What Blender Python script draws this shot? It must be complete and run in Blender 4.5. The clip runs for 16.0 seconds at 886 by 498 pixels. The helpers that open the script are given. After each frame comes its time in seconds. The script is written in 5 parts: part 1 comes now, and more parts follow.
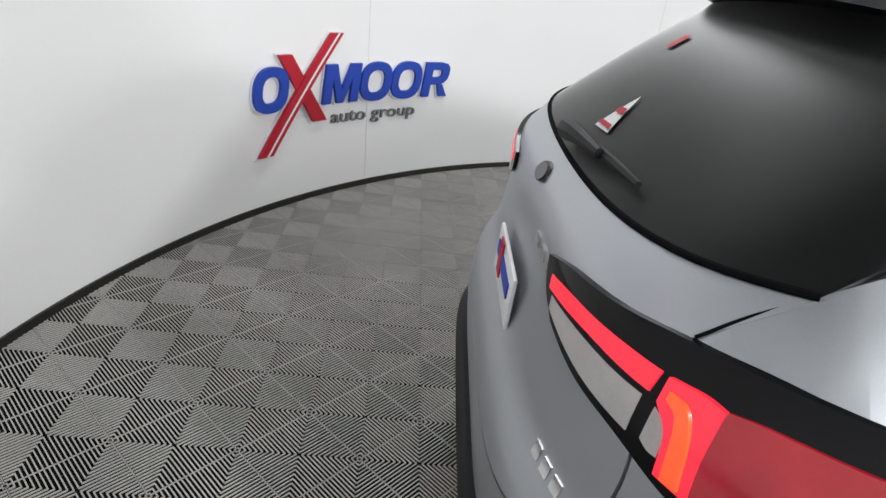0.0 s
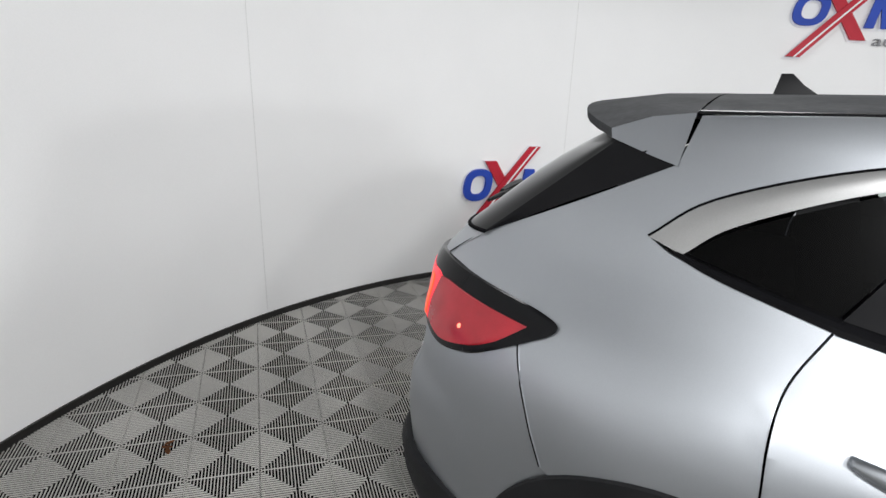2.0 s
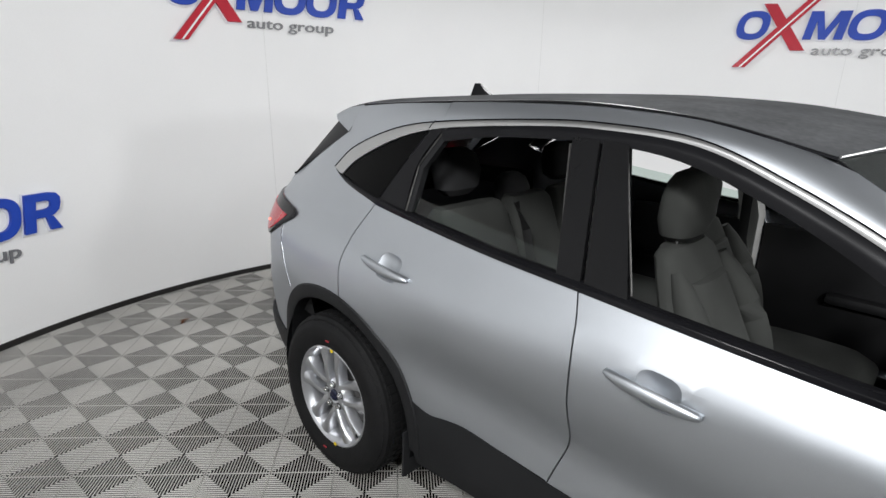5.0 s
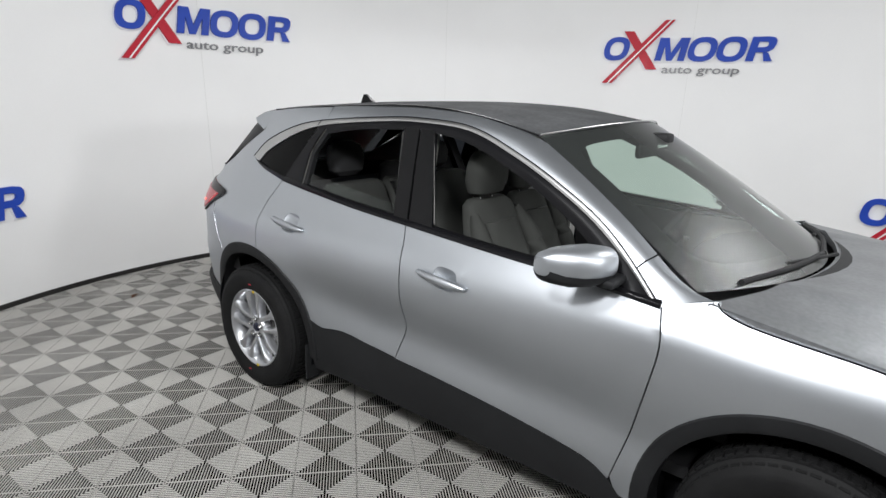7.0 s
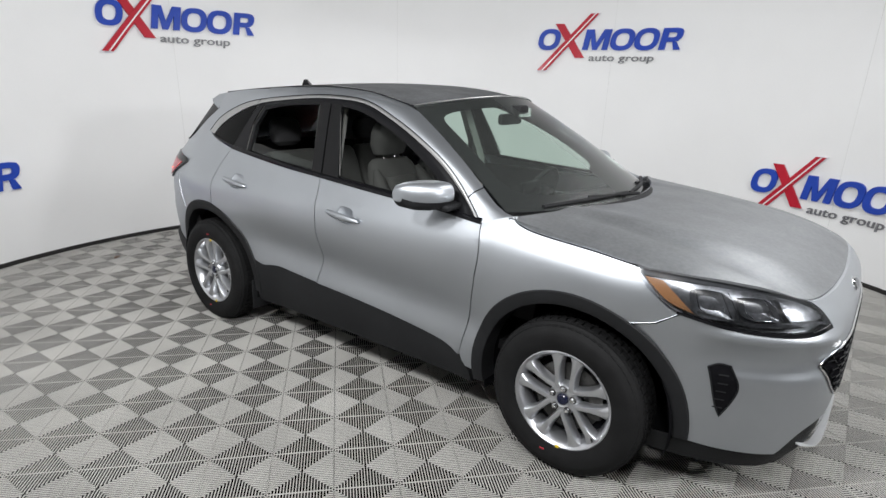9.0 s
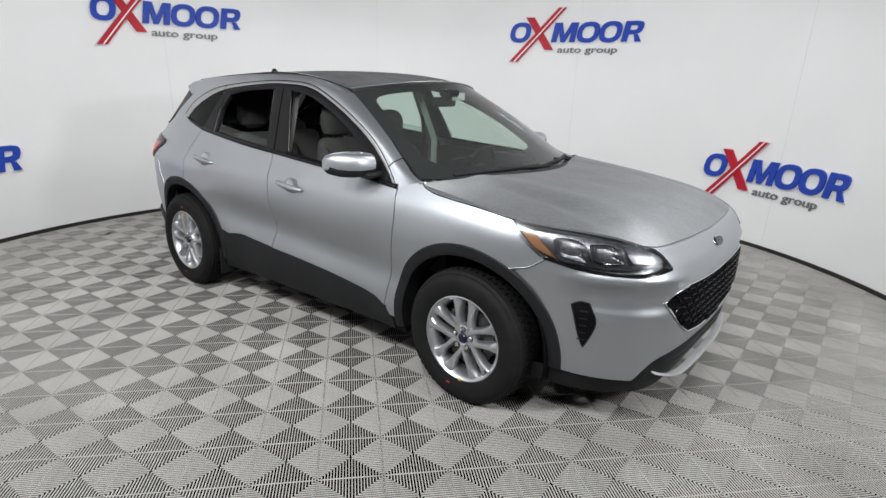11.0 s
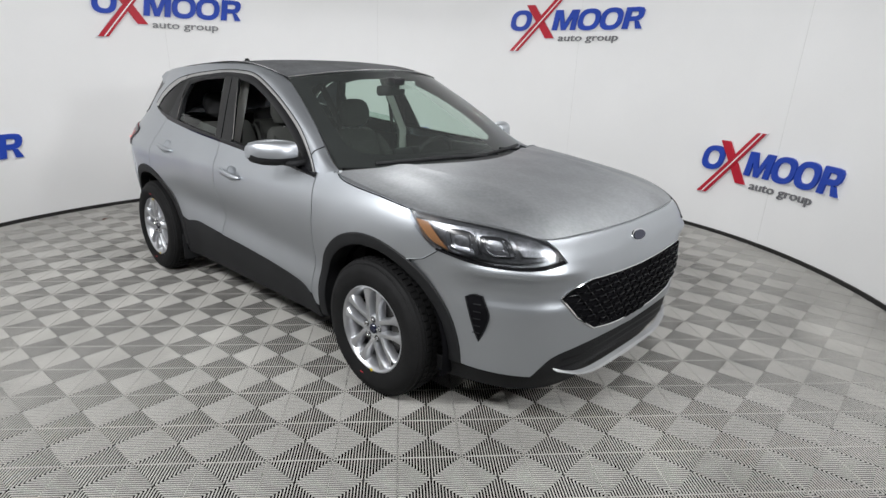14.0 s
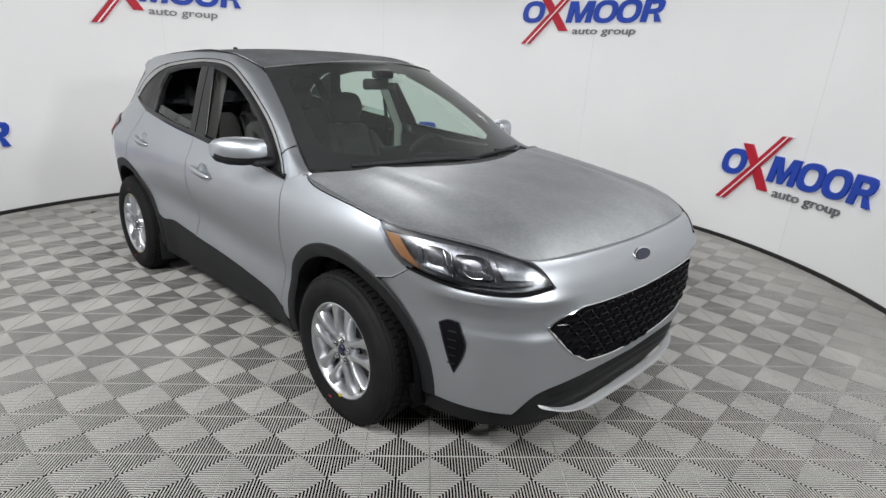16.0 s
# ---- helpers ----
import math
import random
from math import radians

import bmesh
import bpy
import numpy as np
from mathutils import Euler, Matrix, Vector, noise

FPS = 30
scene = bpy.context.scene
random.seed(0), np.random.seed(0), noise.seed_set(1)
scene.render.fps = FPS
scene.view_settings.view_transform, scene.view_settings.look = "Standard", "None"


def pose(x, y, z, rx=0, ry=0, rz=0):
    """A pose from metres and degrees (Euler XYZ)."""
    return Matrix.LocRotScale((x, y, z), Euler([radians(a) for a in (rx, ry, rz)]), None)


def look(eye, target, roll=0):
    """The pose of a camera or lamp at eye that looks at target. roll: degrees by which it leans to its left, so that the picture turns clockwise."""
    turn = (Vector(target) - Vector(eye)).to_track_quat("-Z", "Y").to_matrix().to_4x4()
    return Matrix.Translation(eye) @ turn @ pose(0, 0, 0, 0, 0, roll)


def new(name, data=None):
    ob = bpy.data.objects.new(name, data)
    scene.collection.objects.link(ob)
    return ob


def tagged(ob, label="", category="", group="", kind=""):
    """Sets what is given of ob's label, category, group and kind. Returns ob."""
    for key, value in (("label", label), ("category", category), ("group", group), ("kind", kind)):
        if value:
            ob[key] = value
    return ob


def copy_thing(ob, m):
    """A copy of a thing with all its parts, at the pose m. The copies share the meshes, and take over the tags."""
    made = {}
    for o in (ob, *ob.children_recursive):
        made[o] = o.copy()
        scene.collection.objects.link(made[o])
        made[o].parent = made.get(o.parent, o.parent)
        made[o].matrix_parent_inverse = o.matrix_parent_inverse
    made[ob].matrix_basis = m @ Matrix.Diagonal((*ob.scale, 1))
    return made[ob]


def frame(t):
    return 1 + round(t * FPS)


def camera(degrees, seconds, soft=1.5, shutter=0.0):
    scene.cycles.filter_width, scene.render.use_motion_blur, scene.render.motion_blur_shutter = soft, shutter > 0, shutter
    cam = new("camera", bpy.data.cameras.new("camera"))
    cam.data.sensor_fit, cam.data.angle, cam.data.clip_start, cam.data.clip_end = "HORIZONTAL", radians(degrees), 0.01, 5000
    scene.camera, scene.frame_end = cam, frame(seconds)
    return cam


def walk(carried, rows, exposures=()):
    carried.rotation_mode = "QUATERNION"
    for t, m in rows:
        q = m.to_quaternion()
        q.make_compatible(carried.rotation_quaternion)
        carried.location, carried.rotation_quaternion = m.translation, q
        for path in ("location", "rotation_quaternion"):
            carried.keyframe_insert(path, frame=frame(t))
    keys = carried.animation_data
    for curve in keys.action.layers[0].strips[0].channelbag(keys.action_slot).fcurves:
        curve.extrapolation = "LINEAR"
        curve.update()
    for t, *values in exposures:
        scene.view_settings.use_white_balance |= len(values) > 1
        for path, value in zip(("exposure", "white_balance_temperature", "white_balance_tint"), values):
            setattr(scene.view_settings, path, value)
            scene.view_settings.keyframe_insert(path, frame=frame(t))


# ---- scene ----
cam = camera(74.3, 16.0, 1.5)
PATH = [
    (0, (-2.468, -1.230, 1.498), (-2.374, 0.563, 0.617), 8.7),
    (0.5, (-2.188, -1.423, 1.541), (-2.452, 0.371, 0.700), 8.1),
    (1, (-1.910, -1.620, 1.610), (-2.514, 0.130, 0.854), 5.7),
    (1.5, (-1.627, -1.861, 1.607), (-2.409, -0.152, 0.923), 4.4),
    (2, (-1.364, -2.011, 1.641), (-2.292, -0.351, 1.024), 4.1),
    (2.5, (-1.023, -2.035, 1.62), (-2.115, -0.459, 1.052), 2.3),
    (3, (-0.67, -2.058, 1.65), (-1.864, -0.551, 1.098), 1.7),
    (3.5, (-0.343, -2.163, 1.647), (-1.581, -0.7, 1.076), 2.3),
    (4, (-0.029, -2.199, 1.695), (-1.322, -0.79, 1.108), 2.0),
    (4.5, (0.275, -2.131, 1.7), (-1.079, -0.781, 1.112), 1.2),
    (5, (0.503, -2.245, 1.711), (-0.804, -0.845, 1.134), 2.0),
    (7.5, (1.616, -2.909, 1.715), (0.454, -1.37, 1.185), 1.8),
    (8, (1.805, -3.083, 1.718), (0.674, -1.528, 1.167), 1.6),
    (8.5, (2.015, -3.086, 1.703), (0.867, -1.547, 1.147), 1.5),
    (9, (2.312, -3.054, 1.677), (1.144, -1.526, 1.128), 1.6),
    (9.5, (2.493, -3.144, 1.643), (1.327, -1.623, 1.07), 1.0),
    (12, (3.124, -3.04, 1.632), (1.902, -1.562, 1.067), 2.3),
    (12.5, (3.119, -2.858, 1.631), (1.893, -1.394, 1.036), 2.5),
    (13, (3.185, -2.735, 1.631), (1.938, -1.294, 1.023), 2.1),
    (13.5, (3.342, -2.671, 1.633), (2.059, -1.261, 1.029), 1.7),
    (14, (3.467, -2.643, 1.628), (2.154, -1.256, 1.035), 1.2),
    (14.5, (3.544, -2.625, 1.621), (2.222, -1.248, 1.025), 0.8),
    (15, (3.504, -2.518, 1.614), (2.179, -1.148, 1.009), 1.4),
    (15.5, (3.408, -2.366, 1.615), (2.079, -1.003, 1.003), 2.3),
    (16, (3.358, -2.285, 1.631), (2.01, -0.942, 1.015), 2.1),
]
walk(cam, [(t, look(eye, target, roll)) for t, eye, target, roll in PATH], [(0, 0.15), (0.6, 0.10), (1.5, 0.0), (2.5, 0.0), (9.5, 0.0), (12.5, -0.04), (16, -0.04)])

# ---- light ----
world = bpy.data.worlds.new("world")
scene.world = world
world.use_nodes = True
world.node_tree.nodes["Background"].inputs[0].default_value = (0.75, 0.8, 0.85, 1)
world.node_tree.nodes["Background"].inputs[1].default_value = 0.10


def lamp_disc(angle, radius, height, power, size):
    """A round area light set about the studio, aimed at the middle of the floor."""
    data = bpy.data.lights.new("disc_light", "AREA")
    data.shape, data.size, data.energy, data.color = "DISK", size, power, (0.975, 0.985, 1.0)
    eye = (radius * math.cos(radians(angle)), radius * math.sin(radians(angle)) - 0.09, height)
    ob = new("disc_light", data)
    ob.matrix_world = look(eye, (0, 0, 0.6))
    return ob


for a, r, h, power in ((-98, 3.4, 3.3, 31), (-76, 3.8, 3.3, 116), (-52, 4.2, 3.3, 66), (-28, 4.4, 3.3, 32), (-6, 4.8, 2.3, 66)):
    lamp_disc(a, r, h, power, 0.5)
# unseen fill lights, added to lift the far walls and the floor there
for a, power in ((22, 24), (42, 26), (128, 36), (158, 20)):
    lamp_disc(a, 3.1, 3.45, power, 1.0)

# ---- materials ----
def material(name, colour, rough=0.5, metal=0.0, grain=0.0, grain_scale=60.0, blotch=0.0, blotch_scale=3.0, bump=0.0, coat=0.0, emit=None, spec=0.5, island=0.0):
    """A surface with variation at a fine and a coarse scale, in metres."""
    m = bpy.data.materials.new(name)
    m.use_nodes = True
    nt = m.node_tree
    b = nt.nodes["Principled BSDF"]
    b.inputs["Base Color"].default_value = (*colour, 1)
    b.inputs["Roughness"].default_value = rough
    b.inputs["Metallic"].default_value = metal
    b.inputs["Coat Weight"].default_value = coat
    b.inputs["Coat Roughness"].default_value = 0.10
    b.inputs["Specular IOR Level"].default_value = spec
    if emit:
        b.inputs["Emission Color"].default_value = (*emit[:3], 1)
        b.inputs["Emission Strength"].default_value = emit[3]
    where = nt.nodes.new("ShaderNodeTexCoord")
    last = None
    for amount, scale, detail in ((grain, grain_scale, 3), (blotch, blotch_scale, 5)):
        if not amount:
            continue
        n = nt.nodes.new("ShaderNodeTexNoise")
        n.inputs["Scale"].default_value, n.inputs["Detail"].default_value = scale, detail
        nt.links.new(where.outputs["Object"], n.inputs["Vector"])
        ramp = nt.nodes.new("ShaderNodeMapRange")
        ramp.inputs["From Min"].default_value, ramp.inputs["From Max"].default_value = 0.3, 0.7
        ramp.inputs["To Min"].default_value, ramp.inputs["To Max"].default_value = 1 - amount, 1 + amount
        nt.links.new(n.outputs["Fac"], ramp.inputs["Value"])
        mul = nt.nodes.new("ShaderNodeMix")
        mul.data_type, mul.blend_type = "RGBA", "MULTIPLY"
        mul.inputs["Factor"].default_value = 1
        if last is None:
            mul.inputs[6].default_value = (*colour, 1)
        else:
            nt.links.new(last, mul.inputs[6])
        nt.links.new(ramp.outputs[0], mul.inputs[7])
        last = mul.outputs[2]
    if island:
        info = nt.nodes.new("ShaderNodeObjectInfo")
        ramp = nt.nodes.new("ShaderNodeMapRange")
        ramp.inputs["To Min"].default_value, ramp.inputs["To Max"].default_value = 1 - island, 1 + island
        nt.links.new(info.outputs["Random"], ramp.inputs["Value"])
        mul = nt.nodes.new("ShaderNodeMix")
        mul.data_type, mul.blend_type = "RGBA", "MULTIPLY"
        mul.inputs["Factor"].default_value = 1
        if last is None:
            mul.inputs[6].default_value = (*colour, 1)
        else:
            nt.links.new(last, mul.inputs[6])
        nt.links.new(ramp.outputs[0], mul.inputs[7])
        last = mul.outputs[2]
    if last is not None:
        nt.links.new(last, b.inputs["Base Color"])
    if bump:
        n = nt.nodes.new("ShaderNodeTexNoise")
        n.inputs["Scale"].default_value, n.inputs["Detail"].default_value = grain_scale, 4
        nt.links.new(where.outputs["Object"], n.inputs["Vector"])
        bp = nt.nodes.new("ShaderNodeBump")
        bp.inputs["Strength"].default_value, bp.inputs["Distance"].default_value = bump, 0.004
        nt.links.new(n.outputs["Fac"], bp.inputs["Height"])
        nt.links.new(bp.outputs[0], b.inputs["Normal"])
    return m


def glass(name, tint, rough=0.0, ior=1.6, dust_haze=0.0):
    """Thin tinted pane: partly mirror, partly clear."""
    m = bpy.data.materials.new(name)
    m.use_nodes = True
    nt = m.node_tree
    nt.nodes.remove(nt.nodes["Principled BSDF"])
    clear, gloss, mix, fres = (nt.nodes.new("ShaderNode" + k) for k in ("BsdfTransparent", "BsdfGlossy", "MixShader", "Fresnel"))
    clear.inputs[0].default_value = (*tint, 1)
    gloss.inputs["Roughness"].default_value = rough
    fres.inputs[0].default_value = ior
    nt.links.new(fres.outputs[0], mix.inputs[0])
    nt.links.new(clear.outputs[0], mix.inputs[1])
    nt.links.new(gloss.outputs[0], mix.inputs[2])
    last = mix.outputs[0]
    if dust_haze:
        # pale film: dust, and the white room's reflection painted on as haze
        film, over, cloud, ramp = (nt.nodes.new("ShaderNode" + k) for k in ("BsdfDiffuse", "MixShader", "TexNoise", "MapRange"))
        film.inputs[0].default_value = (0.60, 0.65, 0.62, 1)
        cloud.inputs["Scale"].default_value, cloud.inputs["Detail"].default_value = 6.0, 5
        ramp.inputs["To Min"].default_value, ramp.inputs["To Max"].default_value = dust_haze * 0.7, dust_haze * 1.3
        nt.links.new(cloud.outputs["Fac"], ramp.inputs["Value"])
        nt.links.new(ramp.outputs[0], over.inputs[0])
        nt.links.new(last, over.inputs[1])
        nt.links.new(film.outputs[0], over.inputs[2])
        last = over.outputs[0]
    nt.links.new(last, nt.nodes["Material Output"].inputs[0])
    return m


PAINT = material("silver_paint", (0.475, 0.498, 0.526), 0.42, 0.93, 0.05, 900, 0.03, 2.5, 0.0, 0.15)
# same silver with dust; the dark ceiling's reflection is put into the colour
TOPSHADE = material("dusty_shade_darkened_silver_paint", (0.075, 0.077, 0.080), 0.75, 0.0, 0.12, 55, 0.22, 7, 0.0, 0.0, spec=0.03)
# flank silver with dust, coloured darker in place of the ceiling it mirrors
BONNETSHADE = material("dusty_half_shaded_silver_paint", (0.25, 0.258, 0.267), 0.48, 0.72, 0.08, 60, 0.10, 6, 0.0, 0.04, spec=0.3)
CLAD = material("black_textured_plastic", (0.013, 0.0134, 0.0145), 0.55, 0, 0.15, 500, 0.12, 6, 0.15, spec=0.22)
GLOSSBLACK = material("gloss_black_trim", (0.007, 0.007, 0.008), 0.14, 0, 0, 1, 0.1, 8, spec=0.16)
RUBBER = material("tyre_rubber", (0.010, 0.010, 0.0103), 0.68, 0, 0.2, 300, 0.2, 12, 0.2, spec=0.15)
ALLOY = material("silver_alloy", (0.56, 0.57, 0.59), 0.34, 0.9, 0.04, 300, 0.05, 10, 0, 0.3)
STEEL = material("dark_steel", (0.09, 0.088, 0.085), 0.45, 0.8, 0.2, 120, 0.2, 20)
SATINMETAL = material("satin_aluminium", (0.46, 0.46, 0.455), 0.36, 0.9, 0.03, 300, 0.03, 8)
CHROME = material("bright_chrome", (0.78, 0.78, 0.78), 0.14, 1.0, 0.03, 200, 0.03, 8)
SEAM = material("dark_seam", (0.005, 0.005, 0.006), 0.9, 0, 0.2, 50, spec=0.05)
CLOTH = material("grey_seat_cloth", (0.034, 0.0358, 0.0325), 0.9, 0, 0.25, 900, 0.12, 7, 0.12)
# grey seat cloth with the rear headrests' shadow put into its colour
CLOTHSHADE = material("shaded_grey_seat_cloth", (0.016, 0.016, 0.017), 0.9, 0, 0.25, 900, 0.12, 7, 0.12)
TRIM = material("charcoal_interior_plastic", (0.016, 0.016, 0.017), 0.6, 0, 0.15, 400, 0.1, 6, 0.15, spec=0.2)
LINER = material("pale_headliner_cloth", (0.42, 0.42, 0.40), 0.95, 0, 0.1, 400, 0.05, 5, 0.2)
BELT = material("black_webbing", (0.012, 0.012, 0.012), 0.8, 0, 0.2, 900)
CLEARGLASS = glass("clear_glass", (0.70, 0.80, 0.75), 0.03, 1.5)
PRIVACY = glass("privacy_glass", (0.035, 0.037, 0.04), 0.48, 1.28, 0.015)
# the windscreen's film holds the veil of reflected wall
SCREENGLASS = glass("windscreen_glass", (0.52, 0.66, 0.58), 0.32, 1.6, 0.03)
QUARTER = glass("quarter_privacy_glass", (0.02, 0.022, 0.026), 0.30, 1.2)
PIANO = material("gloss_black_pillar", (0.006, 0.006, 0.0065), 0.05, 0, 0.05, 300, 0.05, 8, spec=0.2)
SATIN = material("satin_black_pillar", (0.008, 0.008, 0.009), 0.30, 0, 0.1, 400, 0.1, 8, spec=0.12)
LENS = glass("lens_clear", (0.80, 0.81, 0.83), 0.20, 1.45)
REDLENS = material("red_lamp_lens", (0.24, 0.007, 0.014), 0.24, 0, 0.05, 200, 0.25, 14, 0, 0.35, (1.0, 0.02, 0.05, 0.14))
REDGLOW = material("lit_red_lamp", (0.45, 0.01, 0.02), 0.3, 0, 0.05, 200, 0, 1, 0, 0.3, (1.0, 0.02, 0.05, 0.85))
AMBERGLOW = material("lit_amber_lamp", (0.5, 0.12, 0.01), 0.3, 0, 0.05, 200, 0, 1, 0, 0.3, (1.0, 0.045, 0.02, 0.9))
BULB = material("lit_bulb", (0.8, 0.1, 0.05), 0.3, 0, 0.05, 200, 0, 1, 0, 0.3, (1.0, 0.18, 0.12, 3.0))
BOWL = material("smoked_reflector", (0.28, 0.285, 0.295), 0.32, 0.85, 0.15, 90, 0.3, 22, 0.1)
MARK = material("red_crayon", (0.30, 0.02, 0.03), 0.8, 0, 0.3, 200)
FROST = material("frosted_white_lens", (0.50, 0.48, 0.47), 0.3, 0, 0.05, 200, 0.12, 12, 0, 0.5)
AMBER = material("amber_reflector", (0.44, 0.22, 0.10), 0.22, 0, 0.06, 250, 0, 1, 0, 0.5)
REFLECTOR = material("lamp_reflector", (0.55, 0.56, 0.58), 0.16, 1.0, 0.05, 90, 0.1, 20)
WHITEPAINT = material("white_wall_paint", (0.85, 0.85, 0.845), 0.62, 0, 0.012, 140, 0.025, 0.9, 0.05)
SEAMGREY = material("wall_joint_filler", (0.73, 0.73, 0.72), 0.7, 0, 0.05, 60, 0.05, 3)
BASE = material("black_rubber_base", (0.012, 0.011, 0.010), 0.5, 0, 0.25, 90, 0.2, 8, 0.2)
HALL = material("grey_hall_paint", (0.07, 0.07, 0.069), 0.7, 0, 0.05, 60, 0.10, 0.8, 0.05)
CEIL = material("dark_ceiling_paint", (0.07, 0.07, 0.07), 0.9, 0, 0.1, 20, 0.1, 1)
RIB = material("grey_plastic_rib", (0.515, 0.503, 0.473), 0.50, 0, 0.10, 240, 0.16, 1.6, 0.06)
GAP = material("dark_floor_gap", (0.010, 0.0095, 0.009), 0.9, 0, 0.3, 80, 0.2, 3, spec=0.05)
BLUE = material("blue_acrylic", (0.016, 0.058, 0.40), 0.45, 0, 0.03, 100, 0.08, 5, 0, 0.03, spec=0.25)
RED = material("red_acrylic", (0.46, 0.012, 0.03), 0.45, 0, 0.03, 100, 0.08, 5, 0, 0.03, spec=0.25)
SKID = material("silver_painted_plastic", (0.50, 0.51, 0.52), 0.45, 0.35, 0.03, 300, 0.05, 8)
GREY = material("grey_acrylic", (0.16, 0.16, 0.17), 0.3, 0, 0.05, 100, 0.08, 5)
WHITE = material("white_acrylic", (0.80, 0.80, 0.80), 0.3, 0, 0.02, 100, 0.02, 5)
HALO = material("pale_acrylic_backing", (0.80, 0.80, 0.84), 0.35, 0, 0.02, 100, 0.02, 5)
NAVY = material("blue_badge_enamel", (0.006, 0.008, 0.026), 0.2, 0, 0.03, 300, 0.05, 30, 0, 0.1)
PAPER = material("white_paper", (0.75, 0.75, 0.74), 0.7, 0, 0.03, 200, 0.03, 10)
YELLOW = material("yellow_chalk", (0.75, 0.55, 0.02), 0.7, 0, 0.1, 200)
RUSTMARK = material("rusty_stain_brown", (0.16, 0.06, 0.02), 0.8, 0, 0.3, 120, 0.2, 30)


# ---- builders ----
def part(name, bm, mat, parent=None, label="", smooth=True, angle=35):
    """Link a bmesh as one mesh object under a thing or a part."""
    me = bpy.data.meshes.new(name)
    bmesh.ops.recalc_face_normals(bm, faces=bm.faces[:])
    bm.to_mesh(me)
    bm.free()
    for m in mat if isinstance(mat, (list, tuple)) else (mat,):
        me.materials.append(m)
    if smooth:
        me.polygons.foreach_set("use_smooth", [True] * len(me.polygons))
        me.set_sharp_from_angle(angle=radians(angle))
    ob = new(name, me)
    if parent:
        ob.parent = parent
    return tagged(ob, label)


def mesh(name, verts, faces, mat, parent=None, label="", smooth=True, angle=35):
    bm = bmesh.new()
    vs = [bm.verts.new(v) for v in verts]
    for f in faces:
        bm.faces.new([vs[i] for i in f])
    return part(name, bm, mat, parent, label, smooth, angle)


def spline(pts, n=6):
    """Points along a smooth curve through pts (both ends included)."""
    p = [np.array(q, float) for q in pts]
    if len(p) < 3:
        return [tuple(p[0] + (p[-1] - p[0]) * i / n) for i in range(n + 1)]
    q = [2 * p[0] - p[1]] + p + [2 * p[-1] - p[-2]]
    out = []
    for i in range(1, len(q) - 2):
        for k in range(n):
            t = k / n
            out.append(tuple(0.5 * (2 * q[i] + (q[i + 1] - q[i - 1]) * t + (2 * q[i - 1] - 5 * q[i] + 4 * q[i + 1] - q[i + 2]) * t * t + (3 * q[i] - q[i - 1] - 3 * q[i + 1] + q[i + 2]) * t ** 3)))
    return out + [tuple(p[-1])]


def outline(*runs, n=5):
    """A closed outline from smooth runs that meet at corners."""
    out = []
    for r in runs:
        for q in spline(r, n):
            if not out or math.dist(q, out[-1]) > 1e-4:
                out.append(q)
    if math.dist(out[0], out[-1]) < 1e-4:
        out.pop()
    return out


def sheet(shape, place, step, inward=None, hole=None):
    """A flat outline cut into a grid and laid on a curved surface; inward(co) turns its rim in."""
    bm = bmesh.new()
    bm.faces.new([bm.verts.new((u, v, 0)) for u, v in shape])
    sx, sy = step if isinstance(step, tuple) else (step, step)
    for axis, s in ((0, sx), (1, sy)):
        lo, hi = min(q[axis] for q in shape), max(q[axis] for q in shape)
        k = math.floor(lo / s) + 1
        while k * s < hi:
            co, no = [0, 0, 0], [0, 0, 0]
            co[axis], no[axis] = k * s, 1
            bmesh.ops.bisect_plane(bm, geom=bm.verts[:] + bm.edges[:] + bm.faces[:], dist=1e-5, plane_co=co, plane_no=no)
            k += 1
    if hole:
        cx, cy = sum(q[0] for q in hole) / len(hole), sum(q[1] for q in hole) / len(hole)
        for (x0, y0), (x1, y1) in zip(hole, hole[1:] + hole[:1]):
            near = [f for f in bm.faces if min(abs(v.co.x - cx) for v in f.verts) < 0.06 and min(abs(v.co.y - cy) for v in f.verts) < 0.06]
            geom = list({v for f in near for v in f.verts}) + list({e for f in near for e in f.edges}) + near
            bmesh.ops.bisect_plane(bm, geom=geom, dist=1e-6, plane_co=(x0, y0, 0), plane_no=(y1 - y0, x0 - x1, 0))
        gone = []
        for f in bm.faces:
            c = f.calc_center_median()
            if all((x1 - x0) * (c.y - y0) - (y1 - y0) * (c.x - x0) > 0 for (x0, y0), (x1, y1) in zip(hole, hole[1:] + hole[:1])):
                gone.append(f)
        bmesh.ops.delete(bm, geom=gone, context="FACES")
    for v in bm.verts:
        v.co = place(v.co.x, v.co.y)
    if inward:
        rim = [e for e in bm.edges if e.is_boundary]
        made = bmesh.ops.extrude_edge_only(bm, edges=rim)["geom"]
        for v in made:
            if isinstance(v, bmesh.types.BMVert):
                v.co = inward(v.co)
    return bm


def loft(curves, closed=False, caps=False):
    """A skin over curves with equal numbers of points."""
    bm = bmesh.new()
    rows = [[bm.verts.new(p) for p in c] for c in curves]
    n = len(rows[0])
    for a, b in zip(rows, rows[1:]):
        for i in range(n if closed else n - 1):
            bm.faces.new((a[i], a[(i + 1) % n], b[(i + 1) % n], b[i]))
    if caps:
        bm.faces.new(rows[0][::-1])
        bm.faces.new(rows[-1])
    return bm


